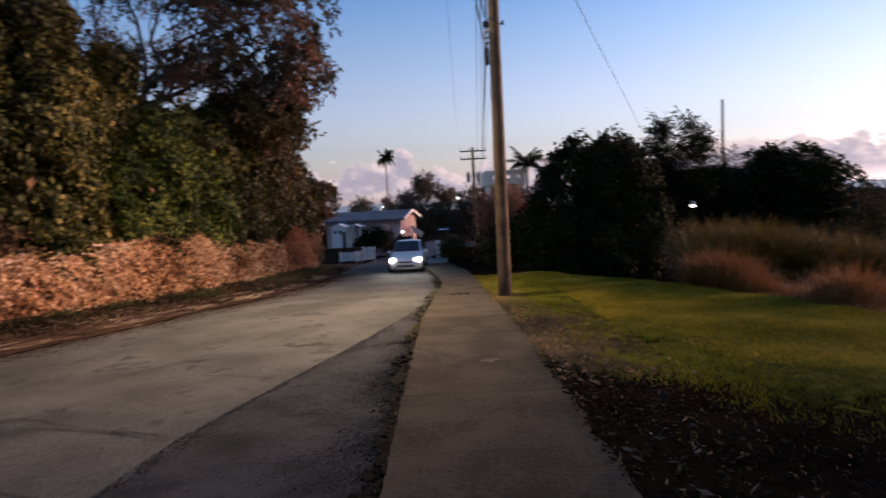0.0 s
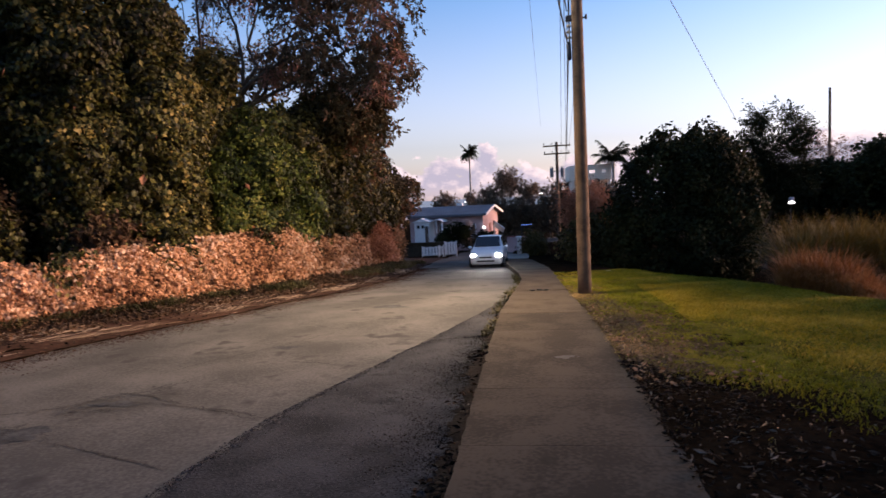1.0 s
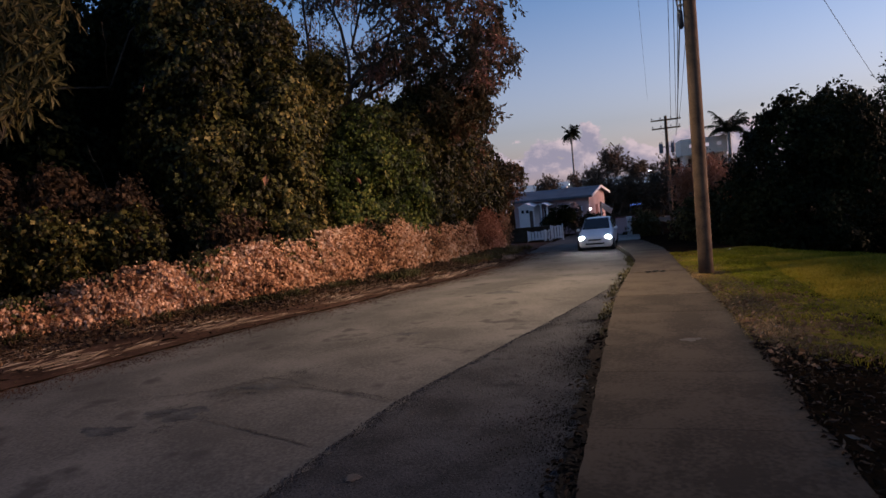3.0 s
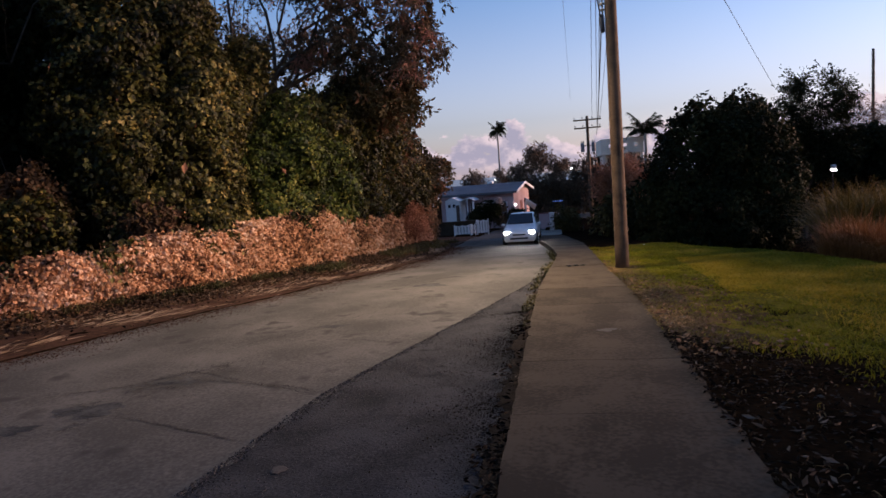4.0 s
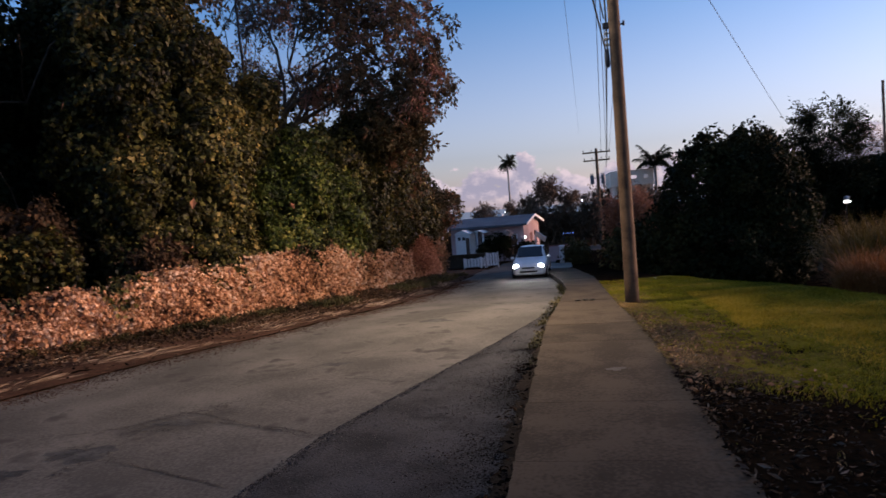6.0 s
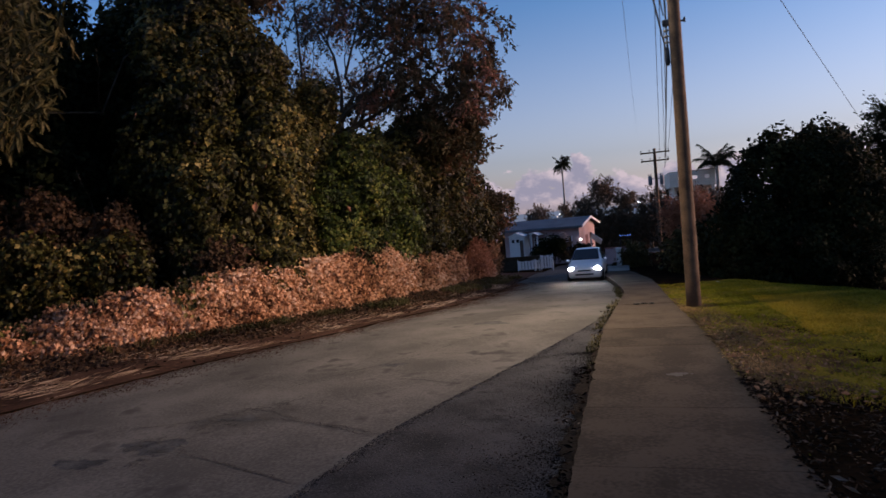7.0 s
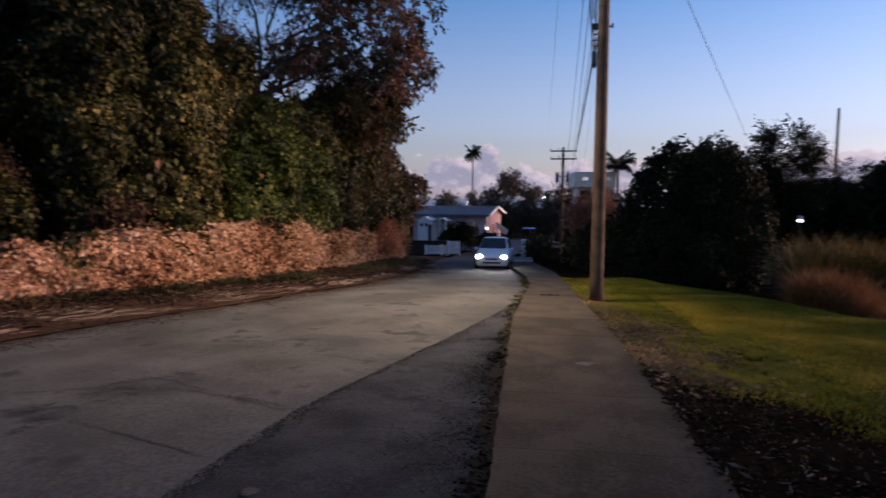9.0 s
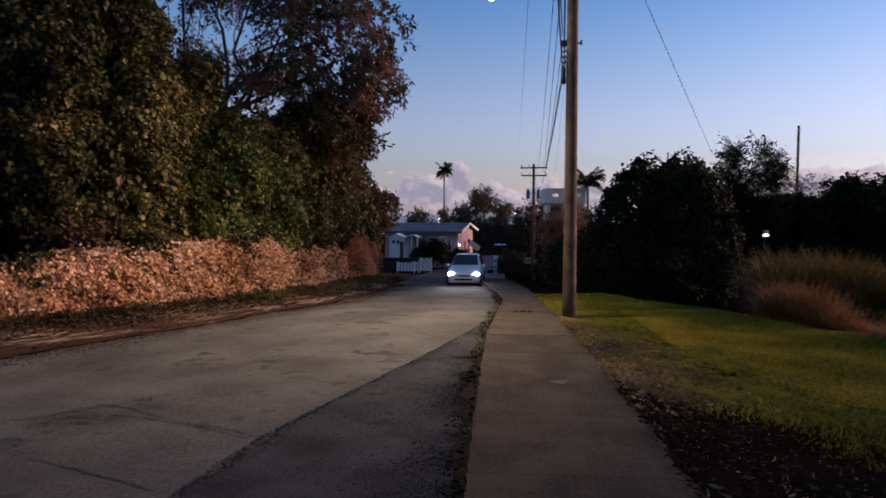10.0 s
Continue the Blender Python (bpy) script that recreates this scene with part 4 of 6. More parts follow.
shrub("dark_bush", "dark scrub beside the far pavement", (4.6, 34),
      [((4.4, 36, 0.2), (2.0, 2.6, 2.1), 900, 14, 0.8, 0.2, M_DARKLEAF, dict(fill=0.4, droop=0.6)),
       ((3.4, 29.5, -0.2), (1.2, 1.8, 1.3), 500, 14, 0.7, 0.17, M_WEED, dict(fill=0.4, droop=0.6))], 61, height=1.2)
shrub("dry_bush", "reddish-brown dead bush beside the far pavement", (3.9, 34.5),
      [((3.6, 32.2, 1.2), (1.5, 1.0, 1.4), 520, 14, 0.9, 0.2, M_DRYBUSH, dict(fill=0.5, droop=0.4, wide=0.12))], 69, height=1.5, radius=0.08)
shrub("roadside_weeds", "yellowish green weeds beside the pale post", (1.0, 37),
      [((0.9, 37, -0.8), (0.8, 1.6, 0.9), 300, 12, 0.6, 0.15, M_WEED, dict(fill=0.5, droop=0.6))], 67, height=0.5, radius=0.05)

# added trees: the thicket goes on behind the viewpoint, others close the road's upper end
# they cut sky light; the last stands out of view to shade the lawn
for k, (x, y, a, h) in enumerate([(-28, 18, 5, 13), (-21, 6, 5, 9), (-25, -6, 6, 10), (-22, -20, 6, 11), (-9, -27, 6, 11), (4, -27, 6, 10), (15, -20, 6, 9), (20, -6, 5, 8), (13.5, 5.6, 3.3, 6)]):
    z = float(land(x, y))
    shrub("verge_tree", "dense dark tree added around the viewpoint to block light", (x, y), [((x, y, z + h * 0.5), (a, a * 0.8, h * 0.55), 900, 12, 1.4, 0.5, M_DARKLEAF, dict(fill=0.45))], 300 + 5 * k, "tree", 2.5, 0.2)

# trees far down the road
for foot, cr, sd, lab in [((-1.5, 92), [((-1.9, 92, 4.4), (2.3, 2.5, 2.5)), ((1.2, 92, 2.6), (1.7, 2.0, 1.6)), ((-4.8, 92, 2.0), (2.3, 2.0, 2.3))], 71, "distant wind-swept tree, haze painted into its drooping foliage"),
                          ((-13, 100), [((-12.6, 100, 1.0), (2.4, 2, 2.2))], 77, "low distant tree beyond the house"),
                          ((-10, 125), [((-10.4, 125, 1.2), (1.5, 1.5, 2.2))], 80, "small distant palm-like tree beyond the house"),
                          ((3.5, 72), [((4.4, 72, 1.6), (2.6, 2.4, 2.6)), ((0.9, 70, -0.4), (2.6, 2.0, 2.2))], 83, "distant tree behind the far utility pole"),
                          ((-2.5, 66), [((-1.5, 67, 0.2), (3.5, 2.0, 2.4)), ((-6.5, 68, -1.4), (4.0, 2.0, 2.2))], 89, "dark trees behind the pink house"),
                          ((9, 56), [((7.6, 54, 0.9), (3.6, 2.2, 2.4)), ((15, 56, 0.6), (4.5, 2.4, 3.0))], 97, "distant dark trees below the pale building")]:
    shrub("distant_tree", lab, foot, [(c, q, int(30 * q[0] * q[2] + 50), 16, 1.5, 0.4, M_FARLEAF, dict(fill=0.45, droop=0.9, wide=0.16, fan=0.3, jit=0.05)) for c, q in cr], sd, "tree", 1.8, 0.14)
# dry scrub where the hedge ends by the house
shrub("dry_bush", "reddish-brown dry scrub at the end of the hedge", (-7.3, 32),
      [((-7.2, 31.6, 0.1), (0.6, 2.2, 1.3), 460, 14, 0.7, 0.16, M_DRYBUSH, dict(fill=0.5, droop=0.9, wide=0.16)),
       ((-7.4, 35.6, -0.2), (0.6, 1.6, 1.2), 260, 14, 0.6, 0.16, M_DRYLEAF, dict(fill=0.4, droop=0.9))], 111, height=1.2, radius=0.08)

def frond(bm, base, az, length, lift, sag, seed, width=0.5):
    """One palm leaf: a curved rib with paired leaflets."""
    r = random.Random(seed)
    h = Vector((math.cos(az), math.sin(az), 0))
    side = Vector((-h.y, h.x, 0))
    pts = [Vector(base) + h * (length * t * (1 - 0.15 * t)) + Vector((0, 0, lift * t - sag * t * t)) for t in (i / 12 for i in range(13))]
    tube(bm, pts, [0.035 * (1 - i / 14) for i in range(13)], 4, False)
    for i in range(1, 13):
        for k in range(2):
            p = pts[i] - (pts[i] - pts[i - 1]) * 0.5 * k
            d = (pts[i] - pts[i - 1]).normalized()
            w = width * math.sin(math.pi * (0.12 + 0.8 * i / 13)) * (0.8 + 0.4 * r.random())
            for s in (-1, 1):
                tip = p + side * s * w + d * w * 0.5 - Vector((0, 0, w * (0.5 + 0.5 * r.random())))
                bm.faces.new([bm.verts.new(q) for q in (p - d * 0.05, p + d * 0.05, tip)])


def palm(name, label, foot, height, radius, fronds, length, seed, mat, rise=(0.35, 1.25), lean=(0, 0)):
    e = thing(name, label, "palm", foot)
    bm = bmesh.new()
    pts = [(lean[0] * t * t, lean[1] * t * t, height * t - 0.3 * (t == 0)) for t in (i / 10 for i in range(11))]
    tube(bm, pts, [radius * (1.25 - 0.5 * t / 10) for t in range(11)], 8)
    part("trunk", bm, M_PALMBARK, e, smooth=True)
    r = random.Random(seed)
    for k in range(fronds):
        bm = bmesh.new()
        lift = length * r.uniform(*rise)
        frond(bm, pts[-1], 2.4 * k + r.uniform(-0.2, 0.2), length * r.uniform(0.8, 1.1), lift, length * r.uniform(0.5, 1.0), seed + k, length * 0.26)
        part("palm_frond", bm, mat, e)
    return e


palm("royal_palm", "tall distant royal palm with a slim grey trunk", (-10.85, 130, -5.1), 16.4, 0.2, 46, 2.3, 5, M_DARKLEAF, (0.1, 1.5))
palm("coconut_palm", "coconut palm with arching fronds beside the pale building", (9.5, 64, float(land(9.5, 64))), 8.7, 0.18, 22, 2.3, 9, M_DARKLEAF, (0.5, 1.9))


def grass(name, points, tall, width, lean, mat, seed, parent=None, curl=0.5):
    """Arching blades at the points: tall, width and lean vary blade by blade."""
    r = np.random.default_rng(seed)
    n = len(points)
    h = (tall * (0.55 + 0.6 * r.random(n)))[:, None]
    az = r.random(n) * 6.283
    d = np.stack([np.cos(az), np.sin(az), np.zeros(n)], -1)
    s = np.stack([-np.sin(az), np.cos(az), np.zeros(n)], -1) * width * (0.6 + 0.8 * r.random((n, 1)))
    ln = lean * (0.3 + r.random((n, 1)))
    vs = []
    for t, w in ((0, 0.8), (0.4, 1.0), (0.75, 0.8), (1.0, 0.0)):
        c = points + d * h * ln * t ** 2 + np.array((0, 0, 1)) * h * (t - curl * ln * t ** 3)
        vs += [c - s * w, c + s * w] if w else [c]
    V = np.stack(vs, 1).reshape(-1, 3)
    k = np.arange(n)[:, None] * 7
    F = np.concatenate([k + q for q in ((0, 1, 3), (0, 3, 2), (2, 3, 5), (2, 5, 4), (4, 5, 6))])
    return arrays(name, V, F, mat, parent)


def scatter(n, xf, yf, r):
    """n places: x and y out of two uniform numbers, standing on the land."""
    a, b = r.random(n), r.random(n)
    y = yf(b)
    x = xf(a, y)
    return np.stack([x, y, land(x, y)], -1)


def tufts(P, per, spread, r):
    Q = np.repeat(P, per, 0)
    Q = Q + np.concatenate([r.normal(0, spread, (len(Q), 2)), np.zeros((len(Q), 1))], 1)
    Q[:, 2] = land(Q[:, 0], Q[:, 1])
    return Q


r = np.random.default_rng(31)
# the bank of dead leaves and straw: a steep clumpy face with a ragged crest, and blades standing out of it
BANK = [(5, 0.75), (11.5, 0.9), (12.6, 1.15), (14.3, 1.32), (17, 1.66), (22, 1.75), (25, 1.6), (30, 1.45), (34, 1.2)]


def bank(y):
    return interp(BANK, y) * (1 + 0.07 * np.sin(y * 0.93 + 1) + 0.06 * np.sin(y * 2.1) + 0.06 * np.sin(y * 5.3) + 0.05 * np.sin(y * 11.1))


P = tufts(scatter(900, lambda a, y: interp(GRASS_LINE, y) - 0.25 - 1.4 * a, lambda b: 5 + 29 * b, r), 16, 0.12, r)
tagged(grass("dry_grass", P, 1.1 * bank(P[:, 1]), 0.011, 0.7, M_STRAW, 32, curl=0.6), "tall straw-coloured dry grass along the bank", "dry grass", kind="stuff")
n = 12500
by = 5 + 29.5 * r.random(n)
up01 = r.random(n) ** 0.85
crest = r.random(n) < 0.22
inset = np.where(crest, 0.35 + 1.1 * r.random(n), 0.02 + 0.38 * up01 ** 2 + 0.24 * np.sin(by * 3.3 + up01 * 3.0) * np.cos(by * 1.3 + up01 * 5.1))
bz = bank(by) * np.where(crest, 0.92 + 0.14 * r.random(n), up01)
Q = np.stack([interp(GRASS_LINE, by) - inset, by, land(interp(GRASS_LINE, by) - 0.3, by) + bz], -1)
face = unit(np.stack([np.full(n, 0.75), np.full(n, -0.65), np.where(crest, 0.9, 0.25)], -1) + r.normal(0, 0.35, (n, 3)))
Q, face = np.repeat(Q, 12, 0) + r.normal(0, 0.07, (n * 12, 3)), np.repeat(face, 12, 0)
N = unit(face + r.normal(0, 0.42, Q.shape))
D = np.array((0, 0, -1.0)) + r.normal(0, 0.6, Q.shape)
D = unit(D - N * np.sum(D * N, 1, keepdims=True))
S, z = np.cross(D, N), 0.122 * (0.45 + 0.9 * r.random((len(Q), 1)))
dv = np.stack([Q, Q + D * z * 0.45 + S * z * 0.4 - N * z * 0.15, Q + D * z, Q + D * z * 0.45 - S * z * 0.4 - N * z * 0.15], 1).reshape(-1, 3)
k = np.arange(len(Q))[:, None] * 4
tagged(arrays("dry_husks", dv, np.concatenate([k + (0, 1, 2), k + (0, 2, 3)]), M_STRAW), "dead curled leaves draped over the bank", "dry leaves", kind="stuff")
n = 2600
vy = 8 + 24 * r.random(n)
vy = vy[np.sin(vy * 1.9 + 1.5 * np.sin(vy * 0.83)) + 0.7 * np.sin(vy * 4.7) > 0.15]
fall = r.random(len(vy)) ** 1.6
Q = np.stack([interp(GRASS_LINE, vy) - 0.28 - 0.35 * (1 - fall), vy, land(interp(GRASS_LINE, vy) - 0.3, vy) + bank(vy) * (1.08 - 0.5 * fall)], -1)
Q = np.repeat(Q, 9, 0) + r.normal(0, 0.11, (len(Q) * 9, 3))
dv, df = leaf_mesh(Q, unit(r.normal(0, 0.5, Q.shape) + (0.3, -0.2, -0.9)), 0.15, r, 0.4)
tagged(arrays("hanging_vines", dv, df, M_VINE), "green vine leaves hanging over the crest of the bank", "vines", kind="stuff")
P = tufts(scatter(640, lambda a, y: interp(GRASS_LINE, y) + 0.1 + 0.15 * np.sin(y * 1.7) + np.clip((y - 12) * 0.16, 0.35, 1.5) * a ** 1.3, lambda b: 6 + 29 * b, r), 16, 0.12, r)
P = P[np.sin(P[:, 1] * 1.9 + np.sin(P[:, 1] * 0.7) * 2) + 0.5 * np.sin(P[:, 1] * 4.3 + P[:, 0] * 3) > -0.2]
tagged(grass("green_weeds", P, np.full(len(P), 0.34), 0.014, 0.9, M_WEED, 33), "low green weeds at the foot of the dry grass", "weeds", kind="stuff")
P = tufts(scatter(1000, lambda a, y: interp(LAWN_EDGE, y) + 0.25 + 4.2 * a ** 1.2, lambda b: 9.0 + 8.5 * b, r), 62, 0.2, r)
P = P[P[:, 0] > np.maximum(6.95 + 0.2 * np.sin(P[:, 1] * 3), interp(LAWN_EDGE, P[:, 1]) + 0.55)]
crest = -0.5 + 1.4 * np.exp(-((P[:, 0] - 7.55) / 0.85) ** 2 - ((P[:, 1] - 15.4) / 1.3) ** 2) + 0.65 * np.exp(-((P[:, 0] - 7.0) / 0.35) ** 2 - ((P[:, 1] - 16.5) / 0.7) ** 2) + 1.15 * np.exp(-((P[:, 0] - 8.95) / 0.75) ** 2 - ((P[:, 1] - 12.9) / 1.2) ** 2) + 0.5 * np.exp(-((P[:, 0] - 10.6) / 1.0) ** 2 - ((P[:, 1] - 12.5) / 1.6) ** 2)
crest = crest + 0.1 * np.sin(P[:, 0] * 3.6 + 1) * np.sin(P[:, 1] * 2.9) + 0.06 * np.sin(P[:, 0] * 8.1)
tagged(grass("rusty_grass", P, np.clip((crest - P[:, 2]) * 1.06, 0.25, 2.0), 0.0055, 0.62, M_RUST, 34, curl=0.7), "drooping rust-brown dry grass past the lawn", "dry grass", kind="stuff")
P = tufts(scatter(1100, lambda a, y: 7.2 + 10 * a, lambda b: 17.8 + 5.5 * b, r), 34, 0.2, r)
P = P[P[:, 0] > np.maximum(interp(LAWN_EDGE, P[:, 1]) + 1.5, 8.2 + 0.36 * (P[:, 1] - 19) + 0.2 * np.sin(P[:, 1] * 2))]
crest = 0.92 - 0.2 * np.clip(P[:, 0] - 10.2, 0, 9) + 0.16 * np.sin(P[:, 0] * 2.1) * np.sin(P[:, 1] * 1.7 + 1)
tagged(grass("tall_grass", P, np.clip((crest - P[:, 2]) * 1.2, 0.4, 3.0), 0.010, 0.6, M_TALLGREEN, 35, curl=0.6), "tall yellowish green grass behind the lawn", "tall grass", kind="stuff")
P = scatter(330000, lambda a, y: interp(WALK_RIGHT, y) - 0.04 + (interp(LAWN_EDGE, y) + 0.3 - interp(WALK_RIGHT, y)) * a, lambda b: 3.0 + 18.5 * b ** 0.8, r)
thin = smooth01(((P[:, 0] - interp(WALK_RIGHT, P[:, 1])) - np.maximum(0.78 * (9.1 - P[:, 1]), 0.32 * (P[:, 1] < 13.5))) / 1.9 + 0.5 + 0.3 * waves(P[:, 0], P[:, 1], 1.9)) + 0.004
P = P[r.random(len(P)) < thin * (0.3 + 0.7 * smooth01((P[:, 0] - 2.4) / 3.2 + 0.25 * waves(P[:, 0], P[:, 1], 1.7))) * (0.35 + 0.65 * smooth01(0.6 + 0.7 * waves(P[:, 0], P[:, 1], 1.2) + 0.4 * waves(P[:, 0], P[:, 1], 3.4)))]
tagged(grass("lawn_grass", P, 0.075 + 0.03 * smooth01((P[:, 0] - 4.0) / 3.0) + 0.015 * waves(P[:, 0], P[:, 1], 1.3), 0.0042, 1.0, M_LAWN, 37), "short yellow-green lawn grass", "grass", kind="stuff")
# paints the lit band of the lawn: denser towards the right and further off
P = scatter(130000, lambda a, y: 3.4 + (interp(LAWN_EDGE, y) + 0.15 - 3.4) * a, lambda b: 7.5 + 9.5 * b, r)
P = P[r.random(len(P)) < smooth01((P[:, 0] + 0.4 * (P[:, 1] - 9.3) - 4.0) / 1.6 + 0.3 * waves(P[:, 0], P[:, 1], 1.1) + 0.2 * waves(P[:, 0], P[:, 1], 3.7))]
tagged(grass("lit_lawn_grass", P, 0.10 + 0.02 * waves(P[:, 0], P[:, 1], 2.3), 0.005, 1.0, M_LITGRASS, 48), "longer grass on the open lawn, warm light painted in as yellow", "grass", kind="stuff")
P = tufts(scatter(380, lambda a, y: interp(WALK_RIGHT, y) + 0.9 + np.maximum(0.7 * (8.6 - y), 0) + (interp(LAWN_EDGE, y) - interp(WALK_RIGHT, y) - 0.9) * a, lambda b: 5.0 + 15 * b ** 0.8, r), 30, 0.07, r)
tagged(grass("lawn_tufts", P, np.full(len(P), 0.115), 0.005, 1.1, M_LAWN, 43), "longer dull green tufts in the lawn", "grass", kind="stuff")
P = tufts(scatter(60, lambda a, y: interp(WALK_LEFT, y) - 0.04 - 0.14 * a, lambda b: 9.5 + 14 * b, r), 14, 0.05, r)
P[:, 2] = road_z(P[:, 0], P[:, 1])
tagged(grass("kerb_weeds", P, np.full(len(P), 0.16), 0.008, 0.9, M_WEED, 38), "green weeds growing along the pavement edge", "weeds", kind="stuff")


def litter(name, P, size, mat, label, category, seed, wide=0.34):
    r = np.random.default_rng(seed)
    D = unit(np.concatenate([r.normal(0, 1, (len(P), 2)), r.normal(0, 0.25, (len(P), 1))], 1))
    vs, fs = leaf_mesh(P + (0, 0, 0.015), D, size, r, wide)
    return tagged(arrays(name, vs, fs, mat), label, category, kind="stuff")


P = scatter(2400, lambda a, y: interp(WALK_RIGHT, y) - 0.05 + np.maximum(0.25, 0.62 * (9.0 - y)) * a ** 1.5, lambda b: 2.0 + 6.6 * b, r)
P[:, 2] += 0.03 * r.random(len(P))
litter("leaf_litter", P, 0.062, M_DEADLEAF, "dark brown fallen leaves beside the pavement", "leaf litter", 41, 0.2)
P = scatter(280, lambda a, y: interp(WALK_RIGHT, y) - 0.04 + (0.75 + 0.3 * np.clip(8.2 - y, 0, 4)) * a ** 1.8, lambda b: 4.0 + 9.6 * b ** 1.5, r)
P = P[waves(P[:, 0], P[:, 1], 2.9) + 0.6 * waves(P[:, 0], P[:, 1], 6.3) > 0.0]
P[:, 2] += 0.03 + 0.02 * r.random(len(P))
litter("curled_leaves", P, 0.10, M_HUSK, "pale curled dead leaves beside the pavement", "leaf litter", 46, 0.14)
P = scatter(420, lambda a, y: interp(WALK_RIGHT, y) + 0.02 + 1.7 * a ** 1.6, lambda b: 7.4 + 6.4 * b, r)
litter("fallen_leaves", P + (0, 0, 0.03), 0.075, M_DRYLEAF, "scattered brown leaves on the worn turf", "leaf litter", 47, 0.28)
P = scatter(80000, lambda a, y: interp(WALK_RIGHT, y) - 0.03 + np.maximum(0.75, 0.75 * (10.0 - y)) * a, lambda b: 2.0 + 14 * b, r)
P = P[r.random(len(P)) < (0.3 + 0.7 * smooth01(0.5 + 0.8 * waves(P[:, 0], P[:, 1], 2.3) + 0.4 * waves(P[:, 0], P[:, 1], 6.1))) * (0.015 + 0.985 * smooth01((P[:, 1] - 7.4) / 2.0))]
tagged(grass("dead_grass", P, np.full(len(P), 0.075), 0.0045, 1.4, M_DEADGRASS, 39, curl=0.8), "trampled brown dead grass beside the pavement", "dead grass", kind="stuff")
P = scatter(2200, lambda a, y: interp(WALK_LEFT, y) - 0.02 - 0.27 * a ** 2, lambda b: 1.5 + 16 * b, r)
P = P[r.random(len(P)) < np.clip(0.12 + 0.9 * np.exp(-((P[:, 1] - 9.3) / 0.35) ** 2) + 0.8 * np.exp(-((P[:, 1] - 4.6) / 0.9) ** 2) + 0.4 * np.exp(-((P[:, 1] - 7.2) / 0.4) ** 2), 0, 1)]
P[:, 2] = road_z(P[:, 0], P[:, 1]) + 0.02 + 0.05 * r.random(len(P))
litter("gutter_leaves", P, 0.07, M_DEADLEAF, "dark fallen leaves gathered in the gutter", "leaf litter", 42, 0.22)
my = 5.0 + 24 * r.random(2300) ** 1.2
my = my[np.sin(my * 1.7 + 0.8 * np.sin(my * 0.6)) + 0.6 * np.sin(my * 4.1) > -0.1]
gap = interp(ROAD_LEFT, my) - interp(GRASS_LINE, my)
mats = np.stack([interp(GRASS_LINE, my) + gap * np.where(r.random(len(my)) < 0.6, r.normal(0.48, 0.09, len(my)), r.normal(0.84, 0.07, len(my))), my, np.zeros(len(my))], -1)
mats[:, 2] = land(mats[:, 0], mats[:, 1]) + 0.025
dv, df = leaf_mesh(mats, unit(np.stack([r.normal(0.36, 0.25, len(mats)), r.normal(1, 0.25, len(mats)), r.normal(0, 0.06, len(mats))], -1)), 0.5, r, 0.012)
tagged(arrays("straw_mats", dv, df, M_OLDSTRAW), "flattened mats of dry straw on the verge", "straw", kind="stuff")
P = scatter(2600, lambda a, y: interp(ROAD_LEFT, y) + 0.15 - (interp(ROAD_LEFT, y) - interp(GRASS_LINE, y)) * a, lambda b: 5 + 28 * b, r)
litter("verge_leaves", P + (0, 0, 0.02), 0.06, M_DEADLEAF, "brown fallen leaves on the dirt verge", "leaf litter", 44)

P = scatter(17000, lambda a, y: interp(GRASS_LINE, y) + 0.05 + (interp(ROAD_LEFT, y) - interp(GRASS_LINE, y)) * 0.62 * a ** 1.5, lambda b: 5 + 28 * b, r)
P[:, 2] += 0.02 + 0.22 * r.random(len(P)) * np.clip(1 - (P[:, 0] - interp(GRASS_LINE, P[:, 1])) / 1.2, 0.15, 1)
litter("bank_leaves", P, 0.09, M_RUSTLEAF, "dark brown dead leaves along the foot of the bank", "leaf litter", 45, 0.38)


# ---------- poles, wires, lamps ----------
def beam(bm, a, b, w, h):
    """A squared timber from a to b."""
    a, b = Vector(a), Vector(b)
    m = Matrix.Translation((a + b) / 2) @ (b - a).to_track_quat("X", "Z").to_matrix().to_4x4()
    return box(bm, -(b - a).length / 2, (b - a).length / 2, -w / 2, w / 2, -h / 2, h / 2, m, 0.008)


def utility_pole(name, label, foot, height, r0, r1, arms, turn=0):
    e = thing(name, label, "utility pole", foot, turn)
    bm = bmesh.new()
    tube(bm, [(0, 0, -0.4 + (height + 0.4) * i / 12) for i in range(13)], [r0 + (r1 - r0) * i / 12 for i in range(13)], 16)
    part("pole", bm, M_POLE, e, smooth=True)
    for z, half, y in arms:
        arm = part("crossarm", beam(bmesh.new(), (-half, y, z), (half, y, z), 0.10, 0.12), M_POLE, e)
        for x in (-half + 0.08, -half * 0.35, half * 0.35, half - 0.08):
            bm = bmesh.new()
            tube(bm, [(x, y, z + 0.05), (x, y, z + 0.14), (x, y, z + 0.17), (x, y, z + 0.22), (x, y, z + 0.25)], [0.02, 0.02, 0.06, 0.05, 0.02], 8)
            part("insulator", bm, M_DARKMETAL, arm)
        for s in (-1, 1):
            part("arm_brace", beam(bmesh.new(), (s * 0.12, y * 0.8, z - 0.5), (s * half * 0.6, y, z - 0.06), 0.03, 0.01), M_GREYMETAL, arm)
    return e


